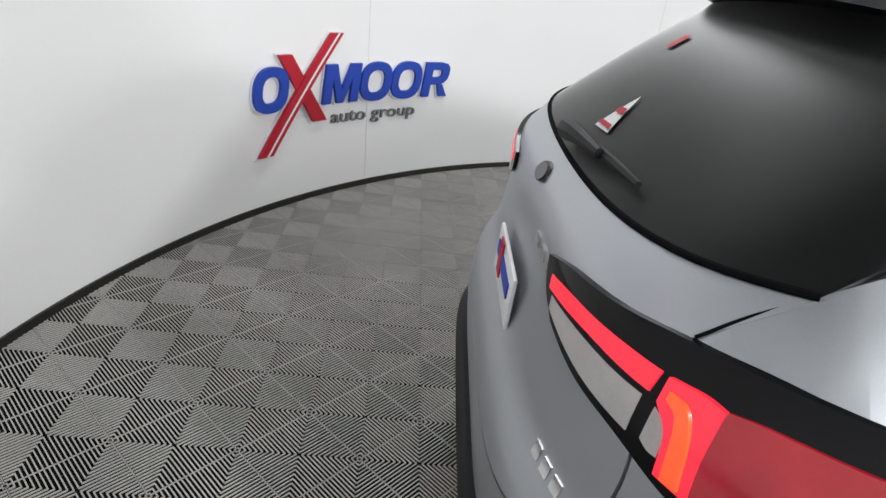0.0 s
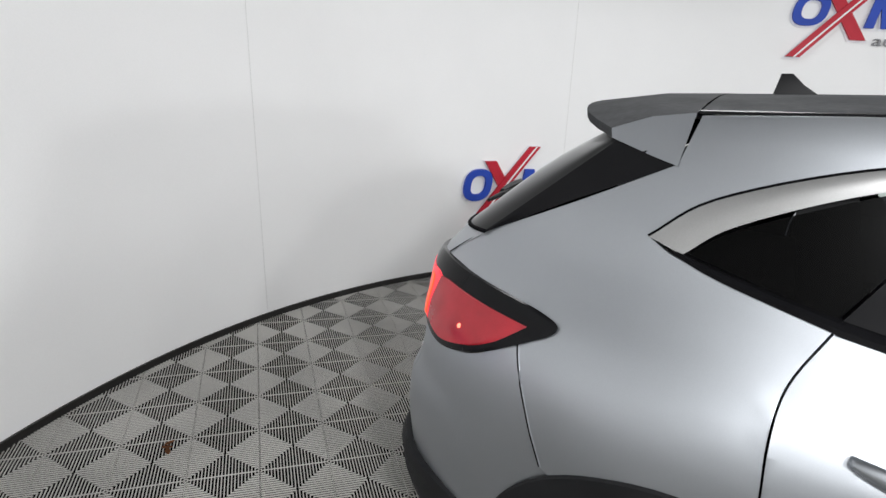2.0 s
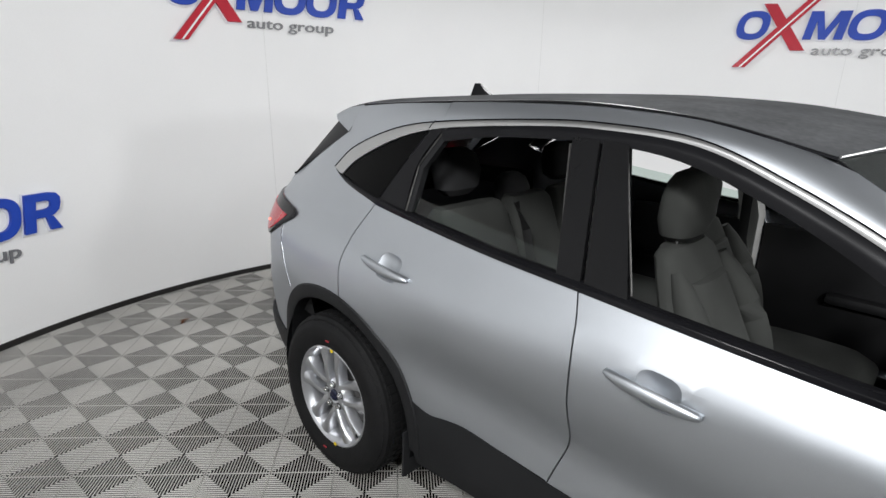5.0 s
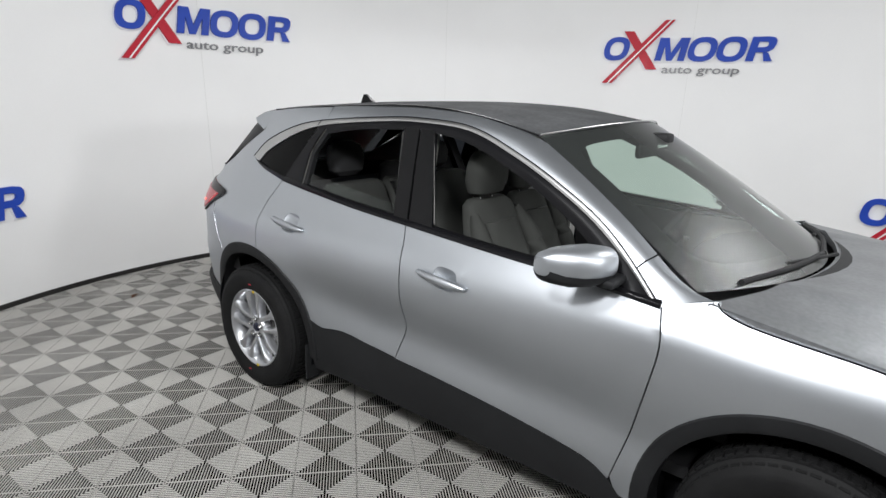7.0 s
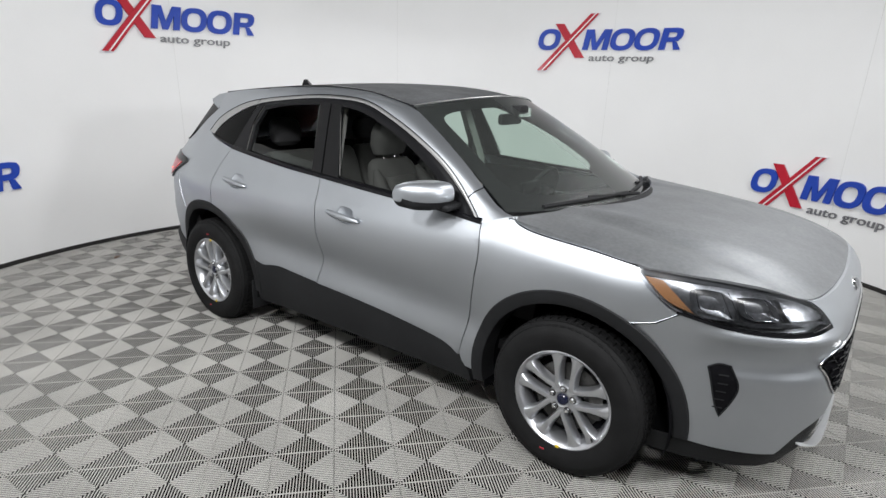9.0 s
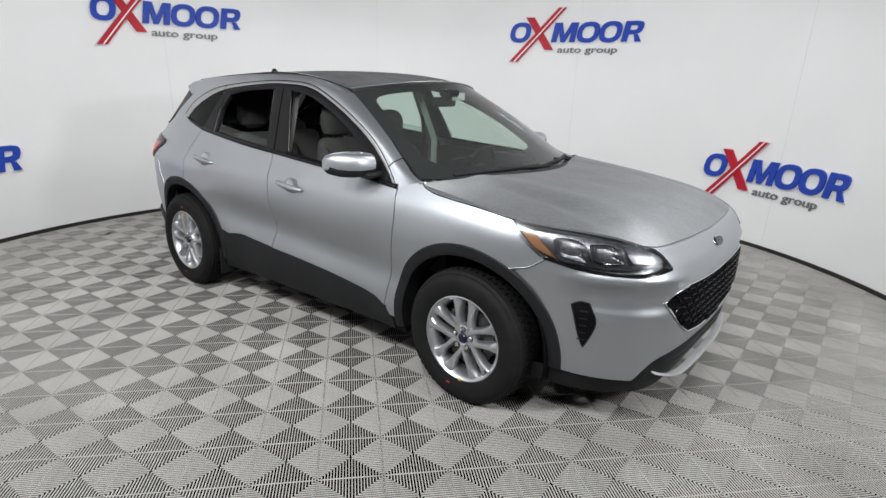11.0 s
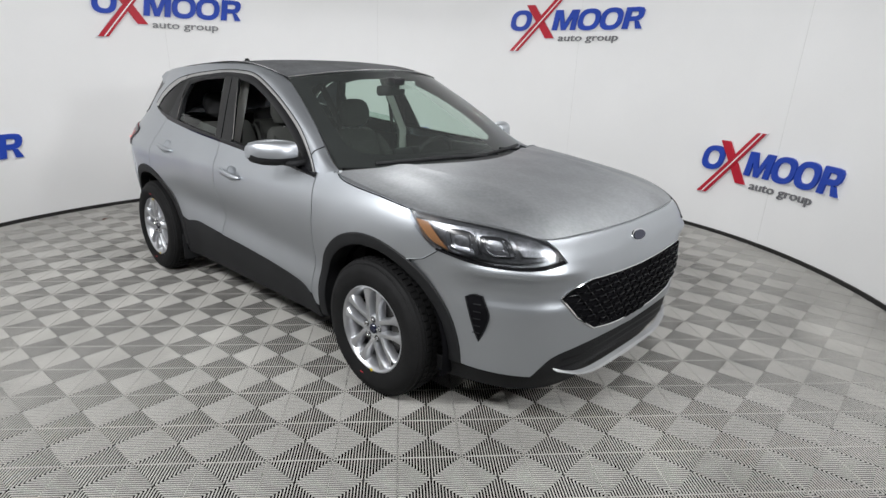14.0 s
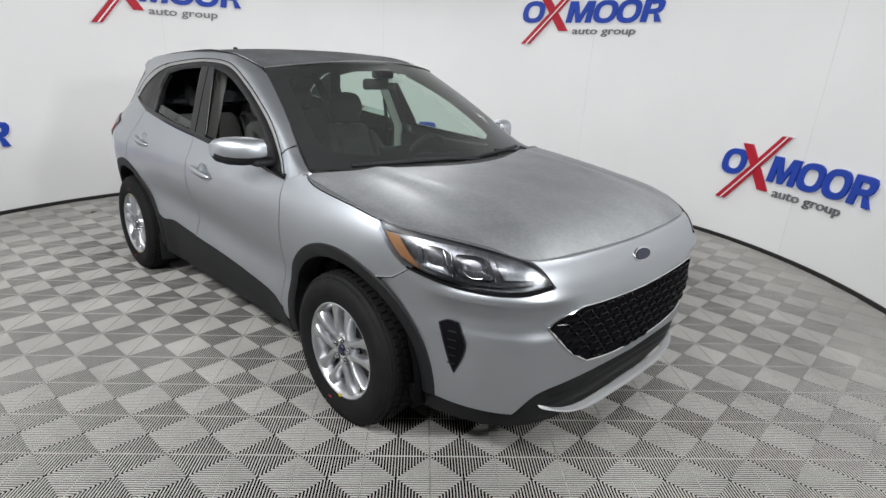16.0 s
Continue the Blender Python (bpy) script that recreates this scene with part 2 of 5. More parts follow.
def box(sx, sy, sz, bevel=0.0, at=(0, 0, 0), turn=None, seg=2):
    bm = bmesh.new()
    bmesh.ops.create_cube(bm, size=1)
    bmesh.ops.scale(bm, vec=(sx, sy, sz), verts=bm.verts)
    if bevel:
        bmesh.ops.bevel(bm, geom=bm.edges[:], offset=bevel, segments=seg, profile=0.5, affect="EDGES")
    if turn:
        bmesh.ops.transform(bm, matrix=turn, verts=bm.verts)
    bmesh.ops.translate(bm, vec=at, verts=bm.verts)
    return bm


def tube(pts, radius, sides=8, squash=1.0):
    """A bar along pts."""
    curves = []
    p = [Vector(q) for q in pts]
    for i, q in enumerate(p):
        d = (p[min(i + 1, len(p) - 1)] - p[max(i - 1, 0)]).normalized()
        a = d.cross(Vector((0, 0, 1)) if abs(d.z) < 0.9 else Vector((0, 1, 0))).normalized()
        b = d.cross(a)
        r = radius[i] if isinstance(radius, (list, tuple)) else radius
        curves.append([q + a * r * math.cos(2 * math.pi * k / sides) + b * r * squash * math.sin(2 * math.pi * k / sides) for k in range(sides)])
    return loft(curves, True, True)


def blob(rings, power=2.6, n=20):
    """A soft closed body from rings (x, y, z, half width, half depth), stacked."""
    curves = []
    for x, y, z, w, d in rings:
        c = []
        for k in range(n):
            a = 2 * math.pi * k / n
            ca, sa = math.cos(a), math.sin(a)
            c.append((x + d * math.copysign(abs(ca) ** (2 / power), ca), y + w * math.copysign(abs(sa) ** (2 / power), sa), z))
        curves.append(c)
    return loft(curves, True, True)



# ---- studio ----
R, CY = 3.99, -0.09
LEAN = 0.07
TOP = 4.3
# angle of the lower left tip, height of the letters' foot, metres per unit
SIGNS = [(74.0, 0.657, 0.0061), (111.2, 2.105, 0.0061), (148.9, 0.592, 0.0061), (183.1, 2.135, 0.0061), (219.7, 0.66, 0.0061)]


def on_wall(angle, z, inset=0.0):
    a = radians(angle)
    r = R + LEAN * z + 0.13 * max(0, math.sin(a)) ** 4 - inset
    return Vector((r * math.cos(a), CY + r * math.sin(a), z))


def arc_band(a0, a1, z0, z1, inset, depth, step=1.5):
    """A band of the round wall with a thickness."""
    n = max(2, int(abs(a1 - a0) / step))
    rows = []
    for i in range(n + 1):
        a = a0 + (a1 - a0) * i / n
        rows.append([on_wall(a, z0, inset), on_wall(a, z1, inset), on_wall(a, z1, inset - depth), on_wall(a, z0, inset - depth)])
    return loft(rows, True, True)


wall = tagged(part("wall_round", arc_band(8, 262, 0, TOP, 0, 0.12), WHITEPAINT), "white painted curved studio wall with faint panel joints", "wall", kind="structure")
for a in (25.5, 62.2, 99.0, 135.9, 172.7, 209.5, 246.3):
    part("panel_joint", arc_band(a, a + 0.05, 0.06, TOP, 0.0025, 0.002, 0.05), SEAMGREY, wall)
tagged(part("baseboard", arc_band(8, 262, -0.004, 0.036, 0.012, 0.012), BASE), "black rubber base strip along the wall", "baseboard", kind="structure")

# unseen hall walls added behind the open side the camera enters, dark for reflections
hall = [("wall_hall_east", (7.2, -2.0, TOP / 2), (0.12, 9.0, TOP)), ("wall_hall_south", (2.6, -6.5, TOP / 2), (9.3, 0.12, TOP)), ("wall_hall_west", (-2.0, -5.3, TOP / 2), (0.12, 2.5, TOP)), ("wall_hall_north", (5.6, 2.5, TOP / 2), (3.2, 0.12, TOP))]
for name, at, size in hall:
    tagged(part(name, box(*size, 0, at), HALL, smooth=False), "plain dark grey hall wall, unseen and added", "wall", kind="structure")
tagged(part("ceiling", box(13, 13, 0.1, 0, (1.2, -1.2, TOP + 0.06)), CEIL, smooth=False), "dark painted ceiling", "ceiling", kind="structure")
ground = tagged(part("floor", box(13, 13, 0.1, 0, (1.2, -1.2, -0.066)), GAP, smooth=False), "grey ribbed plastic tiles in a chequered lay", "floor", kind="structure")


# ---- wall signs ----
def slab(shape, angle, z, lift, depth, k):
    """A flat shape in sign units raised on the round wall."""
    def at(u, v, inset):
        return on_wall(angle - math.degrees(k * u / R), z + k * v, inset)
    bm = bmesh.new()
    lo, hi = min(q[0] for q in shape), max(q[0] for q in shape)
    bm.faces.new([bm.verts.new((u, v, 0)) for u, v in shape])
    n = int((hi - lo) / 12)
    for i in range(1, n):
        bmesh.ops.bisect_plane(bm, geom=bm.verts[:] + bm.edges[:] + bm.faces[:], dist=1e-5, plane_co=(lo + (hi - lo) * i / n, 0, 0), plane_no=(1, 0, 0))
    ext = bmesh.ops.extrude_face_region(bm, geom=bm.faces[:])["geom"]
    top = {v for v in ext if isinstance(v, bmesh.types.BMVert)}
    for v in bm.verts:
        u, w = v.co.x, v.co.y
        v.co = at(u, w, lift + depth if v in top else lift)
    return bm


LETTER_LEAN = 0.16


def leaned(shape):
    return [(u + LETTER_LEAN * v, v) for u, v in shape]


def oval(cx, half, v0, v1, n=32, power=2.5):
    """A closed, squarish oval in sign units."""
    mid, high = (v0 + v1) / 2, (v1 - v0) / 2
    out = []
    for i in range(n):
        c, w = math.cos(2 * math.pi * i / n), math.sin(2 * math.pi * i / n)
        out.append((cx + half * math.copysign(abs(c) ** (2 / power), c), mid + high * math.copysign(abs(w) ** (2 / power), w)))
    return leaned(out)


def hoop(outer, inner, angle, z, lift, depth, k):
    """A flat band between two outlines, raised on the round wall."""
    def at(shape, inset):
        return [on_wall(angle - math.degrees(k * u / R), z + k * v, inset) for u, v in shape]
    rows = [at(outer, lift), at(outer, lift + depth), at(inner, lift + depth), at(inner, lift)]
    return loft(rows + rows[:1], len(outer) == 32)


def small_words(words, u, v, tall, angle, z, k):
    """A line of plain letters bent onto the wall; tall: height of the low letters in sign units."""
    font = bpy.data.curves.new("words", "FONT")
    font.body, font.extrude = words, 0.0
    font.offset, font.resolution_u = 0.004, 3
    holder = bpy.data.objects.new("words", font)
    me = bpy.data.meshes.new_from_object(holder)
    bm = bmesh.new()
    bm.from_mesh(me)
    bpy.data.objects.remove(holder)
    bpy.data.curves.remove(font)
    bpy.data.meshes.remove(me)
    size = tall / 0.525
    wide = max(q.co.x for q in bm.verts)
    letters, left = [], set(bm.faces)
    while left:
        pile, letter = [left.pop()], []
        while pile:
            f = pile.pop()
            letter.append(f)
            for e in f.edges:
                for g in e.link_faces:
                    if g in left:
                        left.discard(g)
                        pile.append(g)
        letters.append([[tuple(q.co) for q in f.verts] for f in letter])
    bm.free()
    out = []
    for letter in letters:
        one = bmesh.new()
        for f in letter:
            one.faces.new([one.verts.new(q) for q in f])
        bmesh.ops.remove_doubles(one, verts=one.verts[:], dist=1e-5)
        ext = bmesh.ops.extrude_face_region(one, geom=one.faces[:])["geom"]
        top = {q for q in ext if isinstance(q, bmesh.types.BMVert)}
        for q in one.verts:
            a = angle - math.degrees(k * (u + q.co.x / wide * 120 + 0.10 * q.co.y * size) / R)
            q.co = on_wall(a, z + k * (v + q.co.y * size), 0.018 if q in top else 0.004)
        out.append(one)
    return out


def sign(angle, z, k):
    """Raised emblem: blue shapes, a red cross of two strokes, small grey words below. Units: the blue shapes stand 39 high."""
    ob = new("wall_sign")
    tagged(ob, "raised blue, red and grey lettered sign on the white wall", "sign", "signs on the wall")
    for cx, half in ((16.5, 20.5), (153.5, 21.5), (197.3, 21.5)):
        part("blue_ring", hoop(oval(cx, half, -1, 40), oval(cx, half - 9.5, 7.5, 31.5), angle, z, 0.012, 0.022, k), BLUE, ob, angle=30)
        part("pale_edge", hoop(oval(cx, half + 1.7, -3.6, 41.2), oval(cx, half - 11, 8.5, 29), angle, z, 0.003, 0.009, k), HALO, ob, angle=30)
    stem = leaned([(222.5, 0), (233.5, 0), (233.5, 39), (222.5, 39)])
    leg = leaned([(243.5, 15), (251, 14), (260.5, 0), (249, 0)])
    zig = leaned([(83, 0), (93.5, 0), (93.5, 25), (102, 0), (110.5, 0), (119.5, 25), (119.5, 0), (130, 0), (130, 39), (115.8, 39), (106.4, 13), (97.2, 39), (83, 39)])
    for s in (stem, leg, zig):
        part("blue_bar", slab(s, angle, z, 0.012, 0.022, k), BLUE, ob, smooth=False)
        cu, cv = sum(q[0] for q in s) / len(s), 19.5
        part("pale_edge", slab([(u + math.copysign(1.6, u - cu), v + (1.2 if v > cv else -2.4)) for u, v in s], angle, z, 0.003, 0.009, k), HALO, ob, smooth=False)
    def bend(grow):
        out = [(233, 39 + grow), (246, 39 + grow), (254, 37.5 + grow), (258 + grow, 33), (258.6 + grow, 27), (257 + grow, 20), (252, 15.5 - grow), (244, 14 - grow), (233, 14 - grow)]
        inn = [(233, 31 - grow), (243, 31 - grow), (246, 30.5 - grow), (248 - grow, 29), (248.4 - grow, 26.8), (248 - grow, 24.4), (246, 22.8 + grow), (243, 22.2 + grow), (233, 22.2 + grow)]
        return leaned(out), leaned(inn)
    part("blue_bend", hoop(*bend(0), angle, z, 0.012, 0.022, k), BLUE, ob, smooth=False)
    part("pale_edge", hoop(*bend(1.4), angle, z, 0.003, 0.009, k), HALO, ob, smooth=False)
    long = [(0, -41), (17, -41), (109, 69), (94, 69)]
    short = [(29, 50), (45.5, 50), (88.5, -15.5), (71, -15.5)]
    part("red_stroke", slab(long, angle, z, 0.020, 0.022, k), RED, ob, smooth=False)
    part("red_stroke", slab(short, angle, z, 0.012, 0.022, k), RED, ob, smooth=False)
    part("white_line", slab([(8.6, -41), (11.4, -41), (104.6, 69), (102.0, 69)], angle, z, 0.0425, 0.002, k), WHITE, ob, smooth=False)
    part("pale_edge", slab([(-3, -43.6), (17.6, -43.6), (111.5, 70), (93, 70)], angle, z, 0.003, 0.012, k), HALO, ob, smooth=False)
    part("pale_edge", slab([(27, 51), (46.5, 51), (91, -18), (69, -18)], angle, z, 0.003, 0.008, k), HALO, ob, smooth=False)
    for letter in small_words("auto group", 96, -21, 10, angle, z, k):
        part("grey_letter", letter, GREY, ob, smooth=False)
    return ob


for angle, z, k in SIGNS:
    sign(angle, z, k)


# ---- floor tiles ----
PITCH = 0.2792
TILT_FLOOR = radians(47.6)
ORIGIN = Vector((1.953, -1.289, 0))
EU = Vector((math.cos(TILT_FLOOR), math.sin(TILT_FLOOR), 0)) * PITCH
EV = Vector((-math.sin(TILT_FLOOR), math.cos(TILT_FLOOR), 0)) * PITCH
RIBS = 22


def tile_mesh(flip):
    """One square of slanting ribs with a cross bar: verts in units of the two diagonals."""
    verts, faces = [], []
    def bar(a0, a1, b0, b1, low, high, clip):
        def cut(a, b):
            return (a, b) if not flip else (b, a)
        base = len(verts)
        for z in (low, high):
            for a, b in ((a0, b0), (a1, clip(a1, b0)), (a1, clip(a1, b1)), (a0, b1)):
                q = cut(a, b)
                p = EU * q[0] + EV * q[1]
                verts.append((p.x, p.y, z))
        for f in ((4, 5, 6, 7), (0, 1, 5, 4), (1, 2, 6, 5), (2, 3, 7, 6), (3, 0, 4, 7)):
            faces.append([base + i for i in f])
    half = 0.5
    for i in range(RIBS):
        w = 2 * half / RIBS
        a0 = -half + w * (i + 0.355)
        a1 = -half + w * (i + 0.645)
        reach = half - min(abs(a0), abs(a1)) - 0.004
        if reach < 0.012:
            continue
        for s in (-1, 1):
            lo, hi = (-reach, -0.010) if s < 0 else (0.010, reach)
            bar(a0, a1, lo, hi, -0.0045, 0.0, lambda a, b: b)
    # cross bar along the seam between two mats
    bar(-half + 0.02, half - 0.02, -0.0045, -0.0012, -0.0045, -0.0004, lambda a, b: b)
    bar(-half + 0.02, half - 0.02, 0.0012, 0.0045, -0.0045, -0.0004, lambda a, b: b)
    return verts, faces


tiles = []
for flip in (False, True):
    v, f = tile_mesh(flip)
    me = bpy.data.meshes.new("floor_tile")
    me.from_pydata(v, [], f)
    me.materials.append(RIB)
    tiles.append((v, f, me))

near, far = [], []
for i in range(-44, 45):
    for j in range(-44, 45):
        # square centres sit midway between lattice corners
        for flip, (a, b) in ((0, (i + 0.5, j + 0.5)), (1, (i, j))):
            p = ORIGIN + EU * a + EV * b
            r = math.hypot(p.x, p.y - CY)
            open_side = p.y < -1.2 and p.x > -1.4 and p.x < 6.8 and p.y > -6.2
            if r < R + 0.17 or (open_side and r < 5.6):
                hidden = abs(p.x) < 1.9 and abs(p.y) < 0.55
                (near if len(near) < 300 and p.y < -1.0 and 0.2 < p.x < 3.4 and r < R and not hidden else far).append((p, flip))

# ---- car body surfaces ----
# x forward, right flank at negative y, wheel centres at x = +-1.355
TZ = np.arange(0.10, 1.75, 0.005)


def table(zs, ws, soft):
    w = np.interp(TZ, zs, ws)
    k = np.exp(-0.5 * (np.arange(-20, 21) * 0.005 / soft) ** 2)
    return np.convolve(np.pad(w, 20, "edge"), k / k.sum(), "valid")


WIDTH = table([0.18, 0.30, 0.42, 0.55, 0.70, 0.84, 0.95, 1.01, 1.06, 1.13, 1.22, 1.40, 1.58, 1.64], [0.83, 0.868, 0.880, 0.890, 0.912, 0.938, 0.940, 0.925, 0.888, 0.850, 0.815, 0.748, 0.675, 0.61], 0.018)
NOSE = table([0.2, 0.30, 0.42, 0.50, 0.62, 0.76, 0.86, 0.93, 0.97, 1.03], [2.20, 2.265, 2.285, 2.29, 2.295, 2.295, 2.28, 2.235, 2.16, 2.03], 0.018)
TAIL = table([0.25, 0.4, 0.6, 0.72, 0.80, 0.95, 1.1, 1.2, 1.35, 1.5, 1.6], [2.17, 2.265, 2.295, 2.285, 2.24, 2.22, 2.225, 2.14, 2.00, 1.85, 1.75], 0.02)


def prof(tab, z):
    return float(np.interp(z, TZ, tab))


def flank(x, z):
    """Half width of the body at a place on its side."""
    w, f = prof(WIDTH, z), 1.0
    if x > 0.9:
        t = min(0.999, (x - 0.9) / (prof(NOSE, z) - 0.9))
        f = (1 - t ** 3.4) ** 0.2
    if x < -0.9:
        t = min(0.999, (-x - 0.9) / (prof(TAIL, z) - 0.9))
        f = (1 - t ** 3.4) ** 0.2
    if z > 1.08:
        f *= 1 - 0.045 * min(1, max(0, (abs(x) - 0.3) / 1.3)) ** 2 * min(1, (z - 1.08) / 0.15)
    flare = 0.0
    for cx in (-1.355, 1.355):
        r = math.hypot(x - cx, z - 0.355)
        flare = max(flare, 0.014 * min(1, max(0, (1.80 - abs(x)) / 0.25)) * max(0, 1 - abs(r - 0.48) / 0.26) ** 2 * (3 - 2 * max(0, 1 - abs(r - 0.48) / 0.26)))
    # scooped lower doors
    scoop = 0.036 * math.exp(-((z - 0.635 + 0.06 * x) / 0.10) ** 2) * max(0, 1 - (x / 1.05) ** 4)
    return w * f + flare - scoop


def side(s, off=0.0):
    return lambda x, z: Vector((x, s * (flank(x, z) + off), z))


def tail_lift(x, z):
    """How far the rear corner stands proud of the plain flank, to meet the tailgate flush."""
    return 0.019 * min(1, max(0, (-1.90 - x) / 0.09)) * min(1, max(0, (z - 1.06) / 0.15))


def end_point(a, z, off, nose):
    """A place on the nose or tail, by the angle about a post at x = +-1.2."""
    reach = prof(NOSE if nose else TAIL, z) - 0.9
    w = prof(WIDTH, z)
    ca, sa = math.cos(radians(a)), abs(math.sin(radians(a)))
    lo, hi = 0.0, 2.0
    for _ in range(28):
        r = (lo + hi) / 2
        v = (max(0, r * ca + 0.3) / reach) ** 3.4 + (r * sa / w) ** 5
        lo, hi = (r, hi) if v < 1 else (lo, r)
    r += off
    x, y = 1.2 + r * ca, r * math.sin(radians(a))
    return Vector((x if nose else -x, y, z))


def ease(t):
    t = min(1, max(0, t))
    return t * t * (3 - 2 * t)


def crease(a, z):
    """A fold under the lamps, proud above and hollow below."""
    g = ease((abs(a) - 22) / 9) * ease((56 - abs(a)) / 10)
    return g * (-0.0022 * math.exp(-((z - 0.662) / 0.014) ** 2) * ease((48 - abs(a)) / 3) + 0.020 * math.exp(-((z - 0.805) / 0.026) ** 2) - 0.026 * math.exp(-((z - 0.70) / 0.055) ** 2))


def nose(off=0.0):
    return lambda a, z: end_point(a, z, off + crease(a, z), True)


def arch_edge(cx, a0, a1, r=0.498, n=12):
    """The wheel arch as angles and heights on the nose or tail."""
    out = []
    for i in range(n + 1):
        t = radians(a0 + (a1 - a0) * i / n)
        x, z = abs(cx) + r * math.cos(t), 0.355 + r * math.sin(t)
        out.append((-math.degrees(math.atan2(flank(x if cx > 0 else -x, z), x - 1.2)), z))
    return out


def tail(off=0.0):
    return lambda a, z: end_point(a, z, off, False)


def turn_in(d=0.018):
    def move(co):
        c = Vector(co)
        c.y -= math.copysign(min(d, abs(c.y)), c.y)
        return c
    return move


def turn_in_x(d=0.018):
    return lambda co: Vector((co.x - math.copysign(d, co.x), co.y, co.z))


def arch(cx, r, a0, a1, n=14, cz=0.355):
    return [(cx + r * math.cos(radians(a0 + (a1 - a0) * i / n)), cz + r * math.sin(radians(a0 + (a1 - a0) * i / n))) for i in range(n + 1)]


car = tagged(new("car"), "silver compact SUV with black cladding, front windows open", "car")

DLO = [(-1.575, 1.305), (-1.46, 1.402), (-1.22, 1.497), (-0.975, 1.542), (-0.59, 1.577), (-0.34, 1.585), (-0.06, 1.566), (0.18, 1.488), (0.41, 1.388), (0.626, 1.267), (0.869, 1.063)]
DLO_IN = [(-1.50, 1.285), (-1.41, 1.362), (-1.20, 1.462), (-0.975, 1.520), (-0.59, 1.560), (-0.34, 1.569), (-0.068, 1.551), (0.167, 1.475), (0.394, 1.376), (0.608, 1.255), (0.842, 1.070)]
FRAME_IN = [(-0.95, 1.475), (-0.78, 1.505), (-0.59, 1.522), (-0.34, 1.530), (-0.10, 1.508), (0.125, 1.437), (0.345, 1.340), (0.55, 1.220), (0.72, 1.092)]
BELT_F = [(0.869, 1.063), (0.55, 1.090), (0.32, 1.101), (0.07, 1.115), (-0.271, 1.137)]
BELT_R = [(-0.271, 1.137), (-0.60, 1.158), (-0.93, 1.188), (-1.21, 1.216)]
SPLIT = [(-0.271, 1.137), (-0.228, 1.00), (-0.222, 0.87), (-0.226, 0.70), (-0.27, 0.56), (-0.29, 0.50)]
HINGE = [(0.765, 0.372), (0.814, 0.563), (0.868, 0.788), (0.893, 0.95), (0.869, 1.063)]
ROOF_EDGE = [(-1.54, 0.575, 1.566), (-1.22, 0.603, 1.592), (-0.975, 0.612, 1.610), (-0.59, 0.618, 1.632), (-0.34, 0.620, 1.634), (-0.06, 0.622, 1.610), (0.236, 0.627, 1.548)]
SCREEN_EDGE = [(0.236, 0.627, 1.548), (0.45, 0.675, 1.430), (0.68, 0.735, 1.290), (0.95, 0.800, 1.112)]
PILLAR_EDGE = [(0.236, 0.627, 1.548), (0.45, 0.678, 1.430), (0.68, 0.740, 1.290), (0.90, 0.806, 1.138), (1.02, 0.828, 1.100)]


def outward(curve, s, off=0.0):
    return [(x, s * (flank(x, z) + off), z) for x, z in curve]


def strip(a, b, depth=0.0, proud=0.006):
    """A band between two curves, turned in along both edges."""
    rows = []
    for p, q in zip(a, b):
        p, q = Vector(p), Vector(q)
        bulge = Vector((0, math.copysign(proud, p.y), proud * 0.65))
        row = [p, p.lerp(q, 0.33) + bulge, p.lerp(q, 0.67) + bulge, q]
        if depth:
            i = Vector((0, -math.copysign(depth, p.y), 0))
            row = [p + i] + row + [q + i]
        rows.append(row)
    return loft(rows)


def hollow(cx, cz, k=1.0):
    """The outline of a handle's cup, a soft oblong that leans with the handle."""
    out = []
    for t in np.linspace(0, 2 * math.pi, 24, endpoint=False):
        u = 0.060 * k * math.copysign(abs(math.cos(t)) ** 0.62, math.cos(t))
        out.append((cx + u, cz + 0.002 + 0.044 * k * math.copysign(abs(math.sin(t)) ** 0.62, math.sin(t)) - 0.08 * u))
    return out


